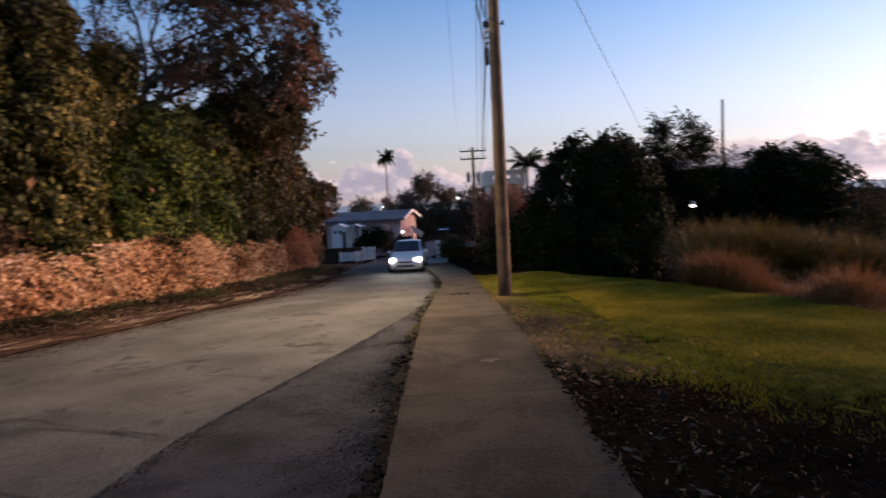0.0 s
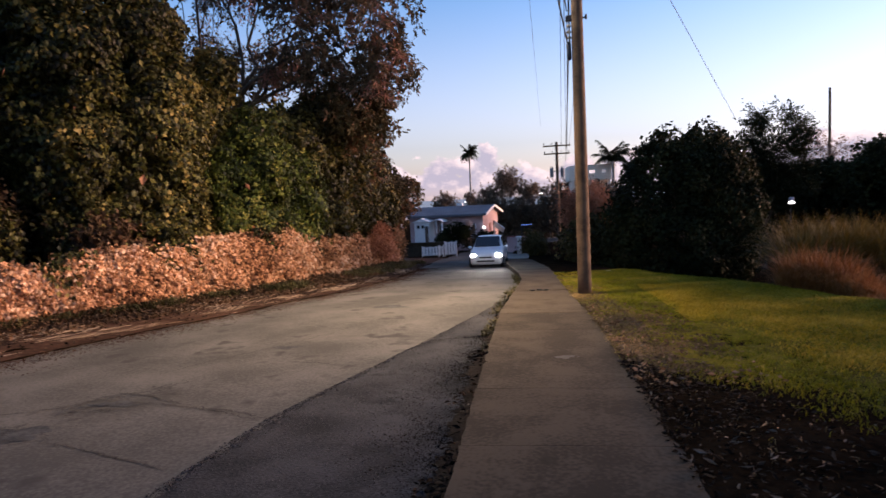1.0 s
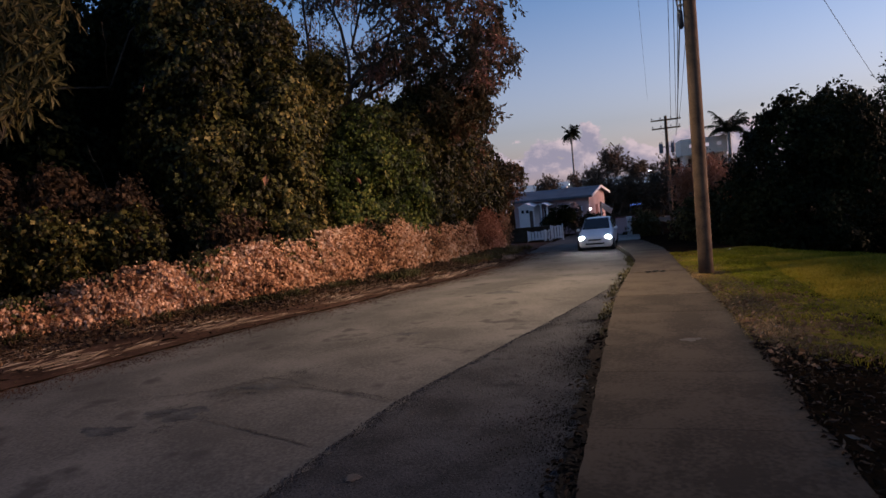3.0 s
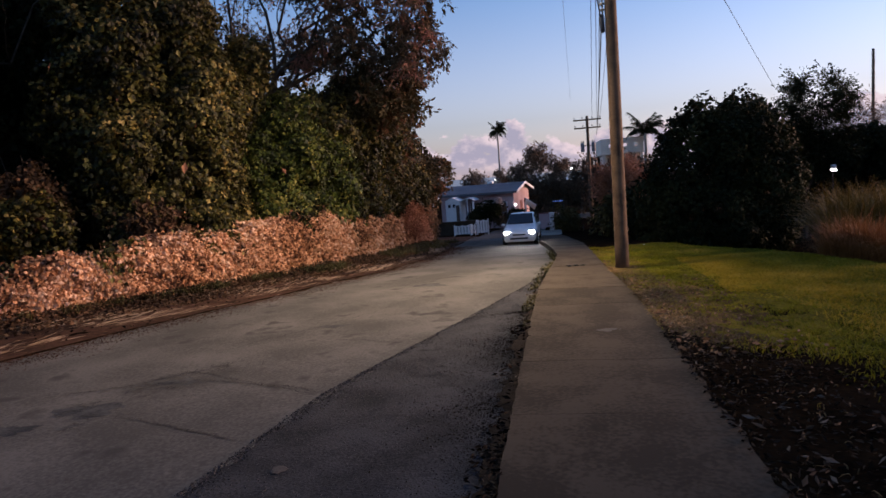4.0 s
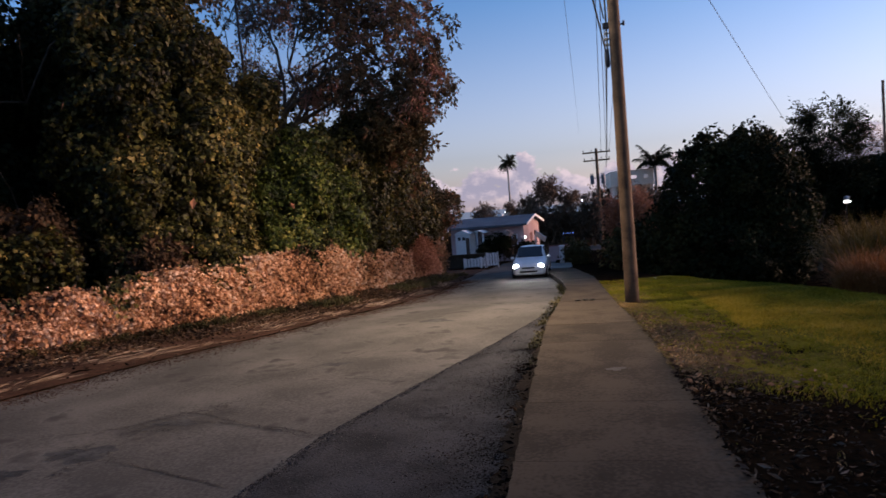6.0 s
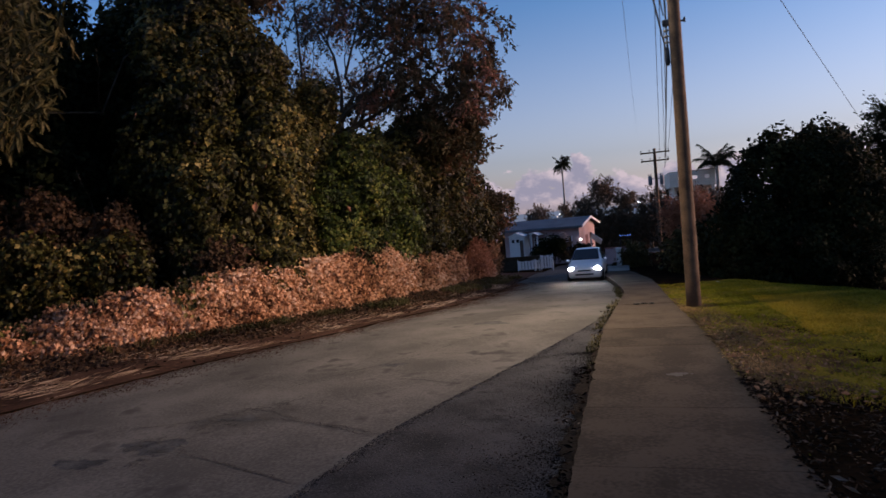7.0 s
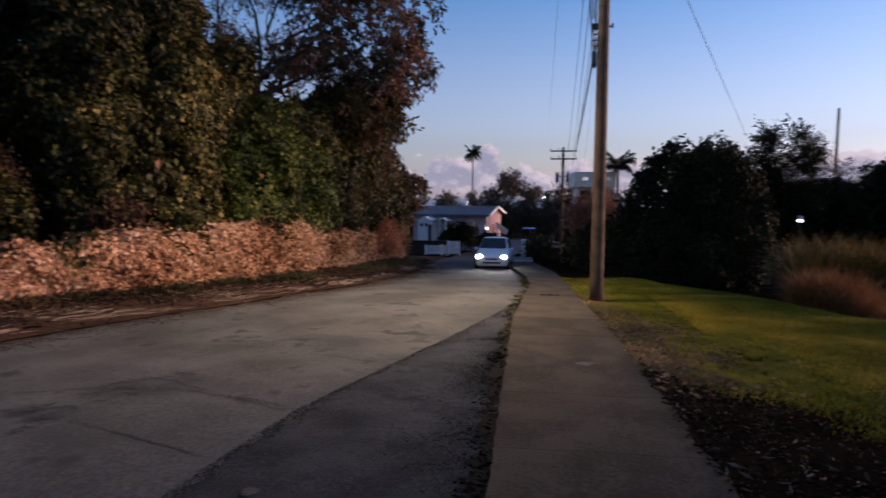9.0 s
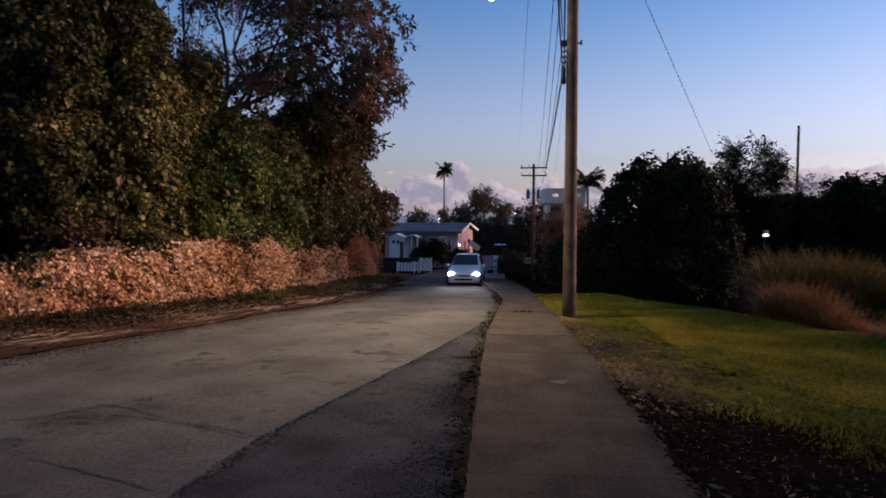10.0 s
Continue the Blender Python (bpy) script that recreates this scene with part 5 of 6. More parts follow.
PX0, PY0, PZ0 = 1.875, 15.72, float(land(1.875, 15.72)) - 0.02
near_pole = utility_pole("utility_pole", "weathered brown wooden utility pole at the lawn's edge", (PX0, PY0, PZ0), 10.4, 0.175, 0.125, [(9.75, 0.5, -0.18)])
part("cable_splice", tube(bmesh.new(), [(-0.2, -0.02, 5.9), (-0.21, -0.02, 5.95), (-0.22, -0.02, 6.28), (-0.2, -0.02, 6.34)], [0.03, 0.06, 0.06, 0.03], 10), M_DARKMETAL, near_pole, "black cable splice", True)
part("cable_bracket", box(bmesh.new(), -0.28, -0.13, -0.06, 0.06, 6.84, 6.98, None, 0.015), M_DARKMETAL, near_pole)
for z in (6.44, 6.58, 6.72):
    bm = bmesh.new()
    tube(bm, [(-0.14, -0.03, z), (-0.17, -0.03, z), (-0.18, -0.03, z), (-0.22, -0.03, z), (-0.23, -0.03, z), (-0.27, -0.03, z)], [0.02, 0.02, 0.055, 0.05, 0.03, 0.02], 10)
    part("insulator", bm, M_PALECONC, near_pole, "pale ribbed insulator", True)
bm = bmesh.new()
tube(bm, [(-0.19, 0.05, 6.0 + 0.25 * i) for i in range(14)], [0.022] * 14, 8)
part("conduit", bm, M_DARKMETAL, near_pole)
bm = bmesh.new()
tube(bm, [(0.12, 0, 6.9), (0.22, 0, 6.92)], [0.02, 0.02], 6)
tube(bm, [(0.22, 0, 6.87), (0.22, 0, 6.98)], [0.03, 0.025], 8)
part("side_insulator", bm, M_DARKMETAL, near_pole)

# the lamp that the near pole carries on an arm over the road
street_lamp = thing("street_lamp", "lit street lamp on a curved arm over the road", "street lamp", (PX0, PY0, 7.60))
bm = bmesh.new()
tube(bm, [(-0.12, 0, 0), (-0.5, -0.06, 0.22), (-1.0, -0.16, 0.28), (-1.4, -0.26, 0.2), (-1.65, -0.32, 0.12)], [0.03] * 5, 8)
part("lamp_arm", bm, M_GREYMETAL, street_lamp, smooth=True)
bm = bmesh.new()
rings = [(-1.6, 0.05, 0.05), (-1.75, 0.13, 0.09), (-2.02, 0.17, 0.11), (-2.28, 0.13, 0.08), (-2.38, 0.03, 0.03)]
loops = []
for x, w, h in rings:
    loops.append([bm.verts.new((x, -0.34 + w * math.cos(a), 0.10 + h * max(math.sin(a), -0.35))) for a in (2 * math.pi * k / 12 for k in range(12))])
for a, b in zip(loops, loops[1:]):
    for k in range(12):
        bm.faces.new((a[k], a[(k + 1) % 12], b[(k + 1) % 12], b[k]))
bm.faces.new(loops[0][::-1])
bm.faces.new(loops[-1])
head = part("lamp_head", bm, M_GREYMETAL, street_lamp, smooth=True)
bm = bmesh.new()
bmesh.ops.create_uvsphere(bm, u_segments=20, v_segments=12, radius=1)
bmesh.ops.delete(bm, geom=[q for q in bm.verts if q.co.z > 0.02], context="VERTS")
bmesh.ops.transform(bm, matrix=Matrix.Translation((-2.02, -0.34, 0.06)) @ Matrix.Diagonal((0.26, 0.15, 0.16, 1)), verts=bm.verts)
part("lamp_lens", bm, glow("lamp_glow", (1.0, 0.9, 0.72), 60), head, "glowing drop-glass lens", True)

utility_pole("utility_pole", "distant wooden utility pole with two crossarms", (3.46, 56, float(land(3.46, 56))), 9.35, 0.16, 0.12, [(9.0, 1.2, -0.15), (8.3, 1.15, -0.15)])
for x in (-0.5, 0.45):
    t = thing("pole_transformer", "grey cylindrical transformer hung on the far pole", "transformer", (3.46 + x, 56, float(land(3.46, 56)) + 6.2), group="pole transformers")
    bm = bmesh.new()
    tube(bm, [(0, 0, 0), (0, 0, 0.04), (0, 0, 0.75), (0, 0, 0.82)], [0.14, 0.17, 0.17, 0.12], 14)
    part("tank", bm, M_STEELGREY, t, smooth=True)
    part("hanger", box(bmesh.new(), min(0, -x * 0.7), max(0, -x * 0.7), -0.03, 0.03, 0.5, 0.58), M_DARKMETAL, t)
    for k in (-0.08, 0.08):
        bm = bmesh.new()
        tube(bm, [(k, 0, 0.8), (k, 0, 0.9), (k, 0, 1.0)], [0.03, 0.045, 0.015], 8)
        part("bushing", bm, M_DARKMETAL, t)


def wire(name, a, b, sag, radius, label="black overhead cable between the poles"):
    a, b = Vector(a), Vector(b)
    pts = [a.lerp(b, t) - Vector((0, 0, 4 * sag * t * (1 - t))) for t in (i / 24 for i in range(25))]
    ob = part(name, tube(bmesh.new(), pts, [radius] * 25, 5), M_CABLE)
    return tagged(ob, label, "cable", group="overhead cables")


fz = float(land(3.46, 56))
for xn, zn, xf, zf in ((-0.36, 9.75, 0.42, 9.2), (-0.30, 8.3, 0.8, 8.5), (0.35, 9.9, 1.12, 9.2)):
    wire("overhead_cable", (PX0 + xn, PY0 - 0.18, PZ0 + zn), (3.46 + xf, 55.85, fz + zf), 0.4, 0.013)
    wire("overhead_cable", (PX0 + xn, PY0 - 0.18, PZ0 + zn), (PX0 + xn - 4.5, -24, PZ0 + 11.2), 0.5, 0.012)
wire("telephone_cable", (PX0 - 0.22, PY0, PZ0 + 6.30), (3.46 + 0.75, 56, fz + 7.6), 0.35, 0.020, "thick black telephone cable between the poles")
wire("telephone_cable", (PX0 - 0.24, PY0, PZ0 + 6.95), (3.46 + 0.9, 56, fz + 8.1), 0.35, 0.012, "thin black telephone cable between the poles")
for z, s2 in ((7.1, 0.016), (6.3, 0.018)):
    wire("telephone_cable", (PX0 - 0.24, PY0, PZ0 + z), (PX0 - 5.2, -24, PZ0 + 9.2), 0.5, s2, "thick black telephone cable overhead")
wire("service_cable", (PX0 + 0.18, PY0, PZ0 + 10.2), (PX0 + 3.6, 60, 3.0), 0.3, 0.006, "thin service cable beside the pole")
wire("service_cable", (0.5, 8.8, 6.7), (2.1, 55.5, 8.25), 0.02, 0.005, "thin faint service cable along the road")
wire("service_cable", (-5.17, -2, 12.0), (12.6, 37, 5.75), 0.05, 0.011, "single service cable crossing the sky")


def lamp_post(x, y, z, zb, label, strength, colour=(1, 0.97, 0.9), size=0.22, arm=0.9, stout=1.0):
    e = thing("distant_lamp", label, "street lamp", (x, y, zb), group="distant lamps")
    bm = bmesh.new()
    tube(bm, [(arm, 0.18, 0), (arm, 0.18, z - zb + 0.1), (arm * 0.6, 0.1, z - zb + 0.1 + 0.35 * arm), (0, 0, z - zb + 0.2)], [0.06 * stout, 0.045 * stout, 0.035 * stout, 0.03 * stout], 8)
    part("post", bm, M_DARKMETAL, e)
    part("lamp_head", box(bmesh.new(), -size, size, -0.12, 0.12, z - zb + 0.14, z - zb + 0.3, None, 0.04), M_GREYMETAL, e)
    part("lamp_glass", box(bmesh.new(), -size, size, -0.14, 0.1, z - zb + (0.0 if stout == 1 else 0.06), z - zb + 0.135, None, 0.03), glow("distant_lamp_glow", colour, strength), e)


lamp_post(2.51, 75, 2.17, float(land(2.5, 75)), "distant white street lamp lit at dusk", 5, size=0.17)
lamp_post(-11.1, 120, 1.2, float(land(-11, 120)), "small white lamp beyond the pink house", 1.2, size=0.10)
lamp_post(-7.0, 120, 1.4, float(land(-7, 120)), "small white lamp beyond the pink house", 1.0, size=0.08)
lamp_post(10.69, 25.2, 1.3, float(land(10.69, 25.2)), "white lamp shining between dark bushes", 2, size=0.075, arm=0.05, stout=0.25)
mast = thing("lone_mast", "slim bare pole rising behind the dark trees", "mast", (23.5, 50, float(land(23.5, 50))))
bm = bmesh.new()
tube(bm, [(0, 0, -0.2), (0, 0, 6), (0, 0, 9.1 - float(land(23.5, 50)))], [0.12, 0.11, 0.09], 10)
part("shaft", bm, M_POLE, mast, smooth=True)

# ---------- houses ----------
HZ = float(prof(51)) - 0.1
house = thing("pink_house", "single-storey pink house with a grey sheet roof", "house", (-3.1, 51.0, 0), -9.5)


def wall_with_holes(name, x0, x1, y0, y1, z0, z1, holes, mat, parent):
    """A wall along x with openings cut right through: holes are x0, x1, z0, z1."""
    bm = bmesh.new()
    xs = sorted({x0, x1, *(h[0] for h in holes), *(h[1] for h in holes)})
    zs = sorted({z0, z1, *(h[2] for h in holes), *(h[3] for h in holes)})
    for a, b in zip(xs, xs[1:]):
        for c, d in zip(zs, zs[1:]):
            if not any(h[0] < (a + b) / 2 < h[1] and h[2] < (c + d) / 2 < h[3] for h in holes):
                box(bm, a, b, y0, y1, c, d)
    bmesh.ops.remove_doubles(bm, verts=bm.verts, dist=0.001)
    return part(name, bm, mat, parent)


def window(parent, x0, x1, y, z0, z1):
    w = boxpart("window", x0, x1, y + 0.06, y + 0.09, z0, z1, M_PANE, parent, "dark louvred window", 0)
    for a in (x0, x1 - 0.06):
        boxpart("window_frame", a, a + 0.06, y + 0.01, y + 0.055, z0, z1, M_WHITE, w)
    n = 7
    for k in range(n):
        z = z0 + (z1 - z0) * (k + 0.5) / n
        boxpart("louvre", x0 + 0.065, x1 - 0.065, y + 0.01, y + 0.05, z - 0.012, z + 0.012, M_WHITE, w, bevel=0)


M_PANE, _n, _l, _b = material("dark_glass")
_b.inputs["Base Color"].default_value, _b.inputs["Roughness"].default_value = (0.02, 0.022, 0.026, 1), 0.08

# the house in its own axes: the front runs along x from -6.5 to 0, the gable end goes back along y
E0, RIDGE = 0.88, 1.46
wall_with_holes("wall", -6.5, 0, 0, 0.2, HZ - 0.3, E0, [(-5.3, -4.5, HZ - 0.3, HZ + 2.05), (-3.9, -2.9, HZ + 0.9, HZ + 2.2), (-1.5, -0.6, HZ + 0.9, HZ + 2.2)], M_PINK, house)
boxpart("wall", -6.5, -6.3, 0.204, 5.8, HZ - 0.3, E0, M_PINK, house, bevel=0)
boxpart("wall", -6.5, 0, 5.804, 6.0, HZ - 0.3, E0, M_PINK, house, bevel=0)
for y0, y1, z0, z1 in ((0.204, 2.2, HZ - 0.3, E0), (3.2, 3.9, HZ - 0.3, E0), (4.8, 5.8, HZ - 0.3, E0), (2.2, 3.2, HZ + 2.1, E0), (3.9, 4.8, HZ - 0.3, HZ + 1.0), (3.9, 4.8, HZ + 2.2, E0)):
    boxpart("gable_wall", -0.2, 0, y0, y1, z0, z1, M_PINK, house, "pale pink gable end", bevel=0)
boxpart("shutter", -0.1, -0.05, 2.21, 3.19, HZ + 0.0, HZ + 2.09, M_SHUTTER, house, "red-brown door in the gable end")
boxpart("window", -0.12, -0.09, 3.91, 4.79, HZ + 1.01, HZ + 2.19, M_PANE, house, "dark gable window", 0)
for x in (-6.5, -0.2):
    bm = bmesh.new()
    f = [bm.verts.new(q) for q in ((x, 0, E0 + 0.002), (x, 6.0, E0 + 0.002), (x, 3.0, RIDGE - 0.04))]
    g2 = [bm.verts.new(q.co + Vector((0.2, 0, 0))) for q in f]
    bm.faces.new(f[::-1]), bm.faces.new(g2)
    for k in range(3):
        bm.faces.new((f[k], f[(k + 1) % 3], g2[(k + 1) % 3], g2[k]))
    part("gable_wall", bm, M_PINK, house)
for s2 in (-1, 1):
    bm = bmesh.new()
    y1, z1 = 3.0 + s2 * 3.5, RIDGE - 3.5 * 0.19
    n = 56
    xs = np.linspace(-6.95, 0.38, n)
    top_v = [(bm.verts.new((x, 3.0, RIDGE + 0.02 * (k % 2))), bm.verts.new((x, y1, z1 + 0.02 * (k % 2)))) for k, x in enumerate(xs)]
    low_v = [(bm.verts.new((x, 3.0, RIDGE - 0.04)), bm.verts.new((x, y1, z1 - 0.04))) for x in xs]
    for k in range(n - 1):
        bm.faces.new((top_v[k][0], top_v[k][1], top_v[k + 1][1], top_v[k + 1][0]))
        bm.faces.new((low_v[k][0], low_v[k + 1][0], low_v[k + 1][1], low_v[k][1]))
        bm.faces.new((top_v[k][1], low_v[k][1], low_v[k + 1][1], top_v[k + 1][1]))
    roof = part("roof", bm, M_ROOF, house, "grey corrugated sheet roof")
    for x in (-6.99, 0.42):
        part("bargeboard", beam(bmesh.new(), (x, 3.0 + s2 * 0.02, RIDGE - 0.06), (x, y1, z1 - 0.06), 0.06, 0.2), M_WHITE, roof, "white bargeboard")
    part("fascia", box(bmesh.new(), -6.95, 0.38, y1 + s2 * 0.012 - 0.01, y1 + s2 * 0.012 + 0.01, z1 - 0.16, z1 - 0.045), M_ROOF, roof)
boxpart("roof_vent", -3.0, -2.5, 2.8, 3.2, RIDGE + 0.022, RIDGE + 0.22, M_WHITE, house, "small pale roof vent", 0.03)
boxpart("door", -5.28, -4.52, 0.06, 0.11, HZ, HZ + 2.03, M_WHITE, house, "white panelled front door")
window(house, -3.9, -2.9, 0.0, HZ + 0.9, HZ + 2.2)
window(house, -1.5, -0.6, 0.0, HZ + 0.9, HZ + 2.2)
part("wall_lamp", box(bmesh.new(), 0.05, 0.19, -0.14, -0.01, -0.44, -0.28, None, 0.03), glow("wall_lamp_glow", (1, 0.98, 0.94), 3.0), house, "small lit white wall lamp")
# white entrance porch under a little gable, with two small windows, and a pale curved canopy beside it
porch = part("porch_box", box(bmesh.new(), -5.55, -4.25, -1.6, -0.01, HZ - 0.2, 0.30, None, 0.02), M_WHITE, house, "white entrance porch")
bm = bmesh.new()
f = [bm.verts.new(q) for q in ((-5.65, -1.7, 0.304), (-4.15, -1.7, 0.304), (-4.9, -1.7, 0.62))]
g2 = [bm.verts.new(q.co + Vector((0, 1.69, 0))) for q in f]
bm.faces.new(f), bm.faces.new(g2[::-1])
for k in range(3):
    bm.faces.new((f[(k + 1) % 3], f[k], g2[k], g2[(k + 1) % 3]))
part("porch_gable", bm, M_WHITE, porch)
for x in (-5.3, -4.9):
    boxpart("porch_window", x, x + 0.22, -1.63, -1.604, -0.22, 0.04, M_PANE, porch, "small dark porch window", 0.005)
boxpart("porch_door", -4.62, -4.32, -1.63, -1.604, HZ - 0.1, -0.05, M_DOOR, porch, "dark porch door")
bm = bmesh.new()
n = 9
arc = [(-4.1 + 1.1 * (k / (n - 1)), 0.18 + 0.34 * math.sin(math.pi * (0.12 + 0.76 * k / (n - 1)))) for k in range(n)]
rows = [[bm.verts.new((x, y, z + dz)) for x, z in arc] for y, dz in ((-1.7, 0), (-0.01, 0), (-0.01, -0.06), (-1.7, -0.06))]
for a, b in zip(rows, rows[1:] + rows[:1]):
    for k in range(n - 1):
        bm.faces.new((a[k], a[k + 1], b[k + 1], b[k]))
for e2 in (0, n - 1):
    bm.faces.new([q[e2] for q in rows])
canopy = part("canopy", bm, M_WHITE, house, "pale curved canopy")
boxpart("canopy_post", -3.16, -3.04, -1.66, -1.54, HZ - 0.2, 0.2, M_WHITE, canopy)
boxpart("canopy_post", -3.66, -3.56, -1.66, -1.54, HZ - 0.2, 0.44, M_WHITE, canopy)
carport = part("carport_roof", box(bmesh.new(), -7.6, -6.3, -2.4, -0.6, 0.62, 0.72, Matrix.Translation((-6.6, 0, 0.6)) @ Matrix.Rotation(radians(18), 4, "Y") @ Matrix.Translation((6.6, 0, -0.6)), 0.02), M_WHITE, house, "white sloping side canopy")
boxpart("porch_post", -6.7, -6.38, -2.3, -2.1, HZ - 0.2, 0.6, M_WHITE, carport)
boxpart("side_awning", 0.75, 1.75, 0.4, 1.3, -0.42, -0.36, M_WHITE, house, "white tilted side awning", m=Matrix.Translation((1.2, 0.8, -0.36)) @ Matrix.Rotation(radians(36), 4, "Y") @ Matrix.Rotation(radians(-35), 4, "X") @ Matrix.Translation((-1.2, -0.8, 0.36)))
boxpart("awning_post", 0.72, 0.8, 0.8, 0.88, HZ - 0.4, -0.3, M_WHITE, house)
boxpart("foundation", -6.55, 0.05, -0.05, 6.05, HZ - 0.9, HZ - 0.302, M_CONC, house, bevel=0)

# low front wall of the plot with white gate leaves
fw = thing("front_wall", "low dark concrete wall in front of the house", "garden wall", (0, 0, 0))
boxpart("wall_panel", -9.5, -5.25, 44.1, 44.25, float(prof(44)) - 0.5, -1.06, M_CONC, fw)
boxpart("coping", -9.55, -5.2, 44.0, 44.32, -1.056, -0.96, M_CONC, fw)


def gate_leaf(x0, x1, y, z0, z1, n, label, skew=0.0):
    e = thing("white_gate", label, "gate", (x0, y, z0), skew, group="white gate panels")
    w, h = x1 - x0, z1 - z0
    for z in (0.08, h - 0.12):
        boxpart("gate_rail", 0, w, 0.03, 0.06, z, z + 0.06, M_WHITE, e)
    for k in range(n):
        a = w * k / n
        boxpart("gate_slat", a + 0.015, a + w / n - 0.03, 0, 0.028, 0, h - 0.05 * (k % 2), M_WHITE, e)
    for a in (-0.06, w):
        boxpart("gate_post", a, a + 0.07, 0.0, 0.08, -0.2, h + 0.05, M_WHITE, e)


gate_leaf(-6.97, -5.85, 43.0, float(prof(43)) - 0.04, -1.2, 5, "white slatted gate standing by the road", 4)
gate_leaf(-5.75, -5.55, 43.3, float(prof(43)) - 0.04, -1.2, 2, "short white fence panel by the road", 4)
gate_leaf(-5.38, -4.6, 43.5, float(prof(43.5)) - 0.04, -0.93, 4, "white slatted gate half open at the road", 14)
for c, q, sd, m in [((-5.6, 48.5, -1.0), (0.9, 0.7, 0.9), 201, M_DARKLEAF), ((-4.2, 48.8, -1.0), (1.0, 0.7, 0.9), 203, M_FARLEAF), ((-3.1, 49.2, -1.2), (0.9, 0.6, 0.8), 205, M_DARKLEAF),
                    ((-4.9, 48.0, -0.1), (0.7, 0.5, 0.35), 207, M_DARKLEAF), ((-6.1, 47.6, -1.1), (0.5, 0.5, 0.7), 209, M_DARKLEAF)]:
    shrub("garden_shrub", "small garden shrub in front of the pink house", c[:2], [(c, q, 160, 12, 0.5, 0.16, m, dict(fill=0.5))], sd, height=0.5, radius=0.05)
shrub("flowering_shrub", "garden shrub with pale pinkish blossom by the house", (-4.6, 47.9),
      [((-5.1, 47.9, 0.05), (0.35, 0.3, 0.14), 50, 10, 0.25, 0.13, M_BLOOM, dict(fill=0.5)), ((-4.2, 47.9, 0.25), (0.35, 0.3, 0.2), 50, 10, 0.25, 0.13, M_BLOOM, dict(fill=0.5)),
       ((-4.6, 48.0, -0.5), (0.7, 0.5, 0.6), 130, 12, 0.4, 0.15, M_DARKLEAF, dict(fill=0.5))], 211, height=0.6, radius=0.05)
mound = thing("low_pink_wall", "low reddish garden wall where the road bends", "garden wall", (-0.25, 46.3, float(prof(46.3)) - 0.2), -3)
boxpart("wall_panel", -0.75, 0.8, 0, 0.22, 0, 1.15, M_PINK, mound, bevel=0.03)
boxpart("coping", -0.79, 0.84, -0.03, 0.25, 1.154, 1.22, M_SHUTTER, mound, bevel=0.02)

pale = thing("pale_building", "pale concrete two-storey building with a roof parapet", "building", (-1.0, 0, 0))
bz = float(prof(66)) - 0.3
wall_with_holes("wall", 6.5, 10.2, 66.0, 66.25, bz, 3.35, [(6.9, 8.0, 1.2, 3.0), (8.7, 9.8, 1.2, 3.0), (7.0, 8.0, -1.8, 0.2), (8.8, 9.8, -1.8, 0.2)], M_GREYBEIGE, pale)
for x0, x1, y0, y1 in ((6.5, 6.75, 66.25, 72), (9.95, 10.2, 66.25, 72), (6.5, 10.2, 72, 72.25)):
    boxpart("wall", x0, x1, y0, y1, bz, 3.35, M_GREYBEIGE, pale, bevel=0)
boxpart("roof_slab", 6.15, 10.5, 65.0, 72.4, 3.354, 3.5, M_GREYBEIGE, pale)
wall_with_holes("parapet", 6.2, 10.45, 65.02, 65.2, 3.504, 4.95, [(7.0, 7.6, 4.05, 4.4), (8.2, 8.8, 4.05, 4.4), (9.5, 9.9, 4.05, 4.4)], M_GREYBEIGE, pale)
boxpart("parapet", 6.2, 6.38, 65.204, 72.35, 3.504, 4.95, M_GREYBEIGE, pale)
boxpart("parapet", 10.27, 10.45, 65.204, 72.35, 3.504, 4.95, M_GREYBEIGE, pale)
boxpart("balcony_post", 6.35, 6.6, 65.1, 65.35, bz, 3.35, M_GREYBEIGE, pale)
boxpart("balcony_post", 10.1, 10.35, 65.1, 65.35, bz, 3.35, M_GREYBEIGE, pale)

# driveway slab and post at the pavement's end
tagged(part("driveway_slab", box(bmesh.new(), -1.05, 0.55, 33.45, 36.2, float(prof(35)) - 0.5, float(prof(34)) + 0.03, None, 0.02), M_PALECONC), "pale concrete driveway slab", "slab", kind="structure")
post = thing("pale_post", "short pale concrete gate post, lamplight painted in as white", "post", (0.02, 36.5, float(prof(36.5)) - 0.25))
# white instead of pale concrete: the lamplight on the post put into its colour
boxpart("shaft", -0.13, 0.13, -0.13, 0.13, 0, 1.35, M_WHITE, post, bevel=0.02)
boxpart("cap", -0.16, 0.16, -0.16, 0.16, 1.352, 1.43, M_WHITE, post, bevel=0.02)
sign = thing("blue_light_strip", "small bluish lit strip under dark trees", "light strip", (0.55, 64, -0.95))
boxpart("light_housing", -0.6, 0.6, 0.02, 0.16, -0.1, 0.1, M_DARKMETAL, sign)
for k in range(5):
    boxpart("light_panel", -0.52 + 0.24 * k, -0.44 + 0.24 * k, -0.012, 0.018, -0.05, 0.05, glow("blue_light", (0.2, 0.35, 1.0), 0.22) if k == 0 else bpy.data.materials["blue_light"], sign)
for x in (-0.5, 0.5):
    boxpart("light_post", x - 0.04, x + 0.04, 0.05, 0.13, -1.75, -0.102, M_DARKMETAL, sign)


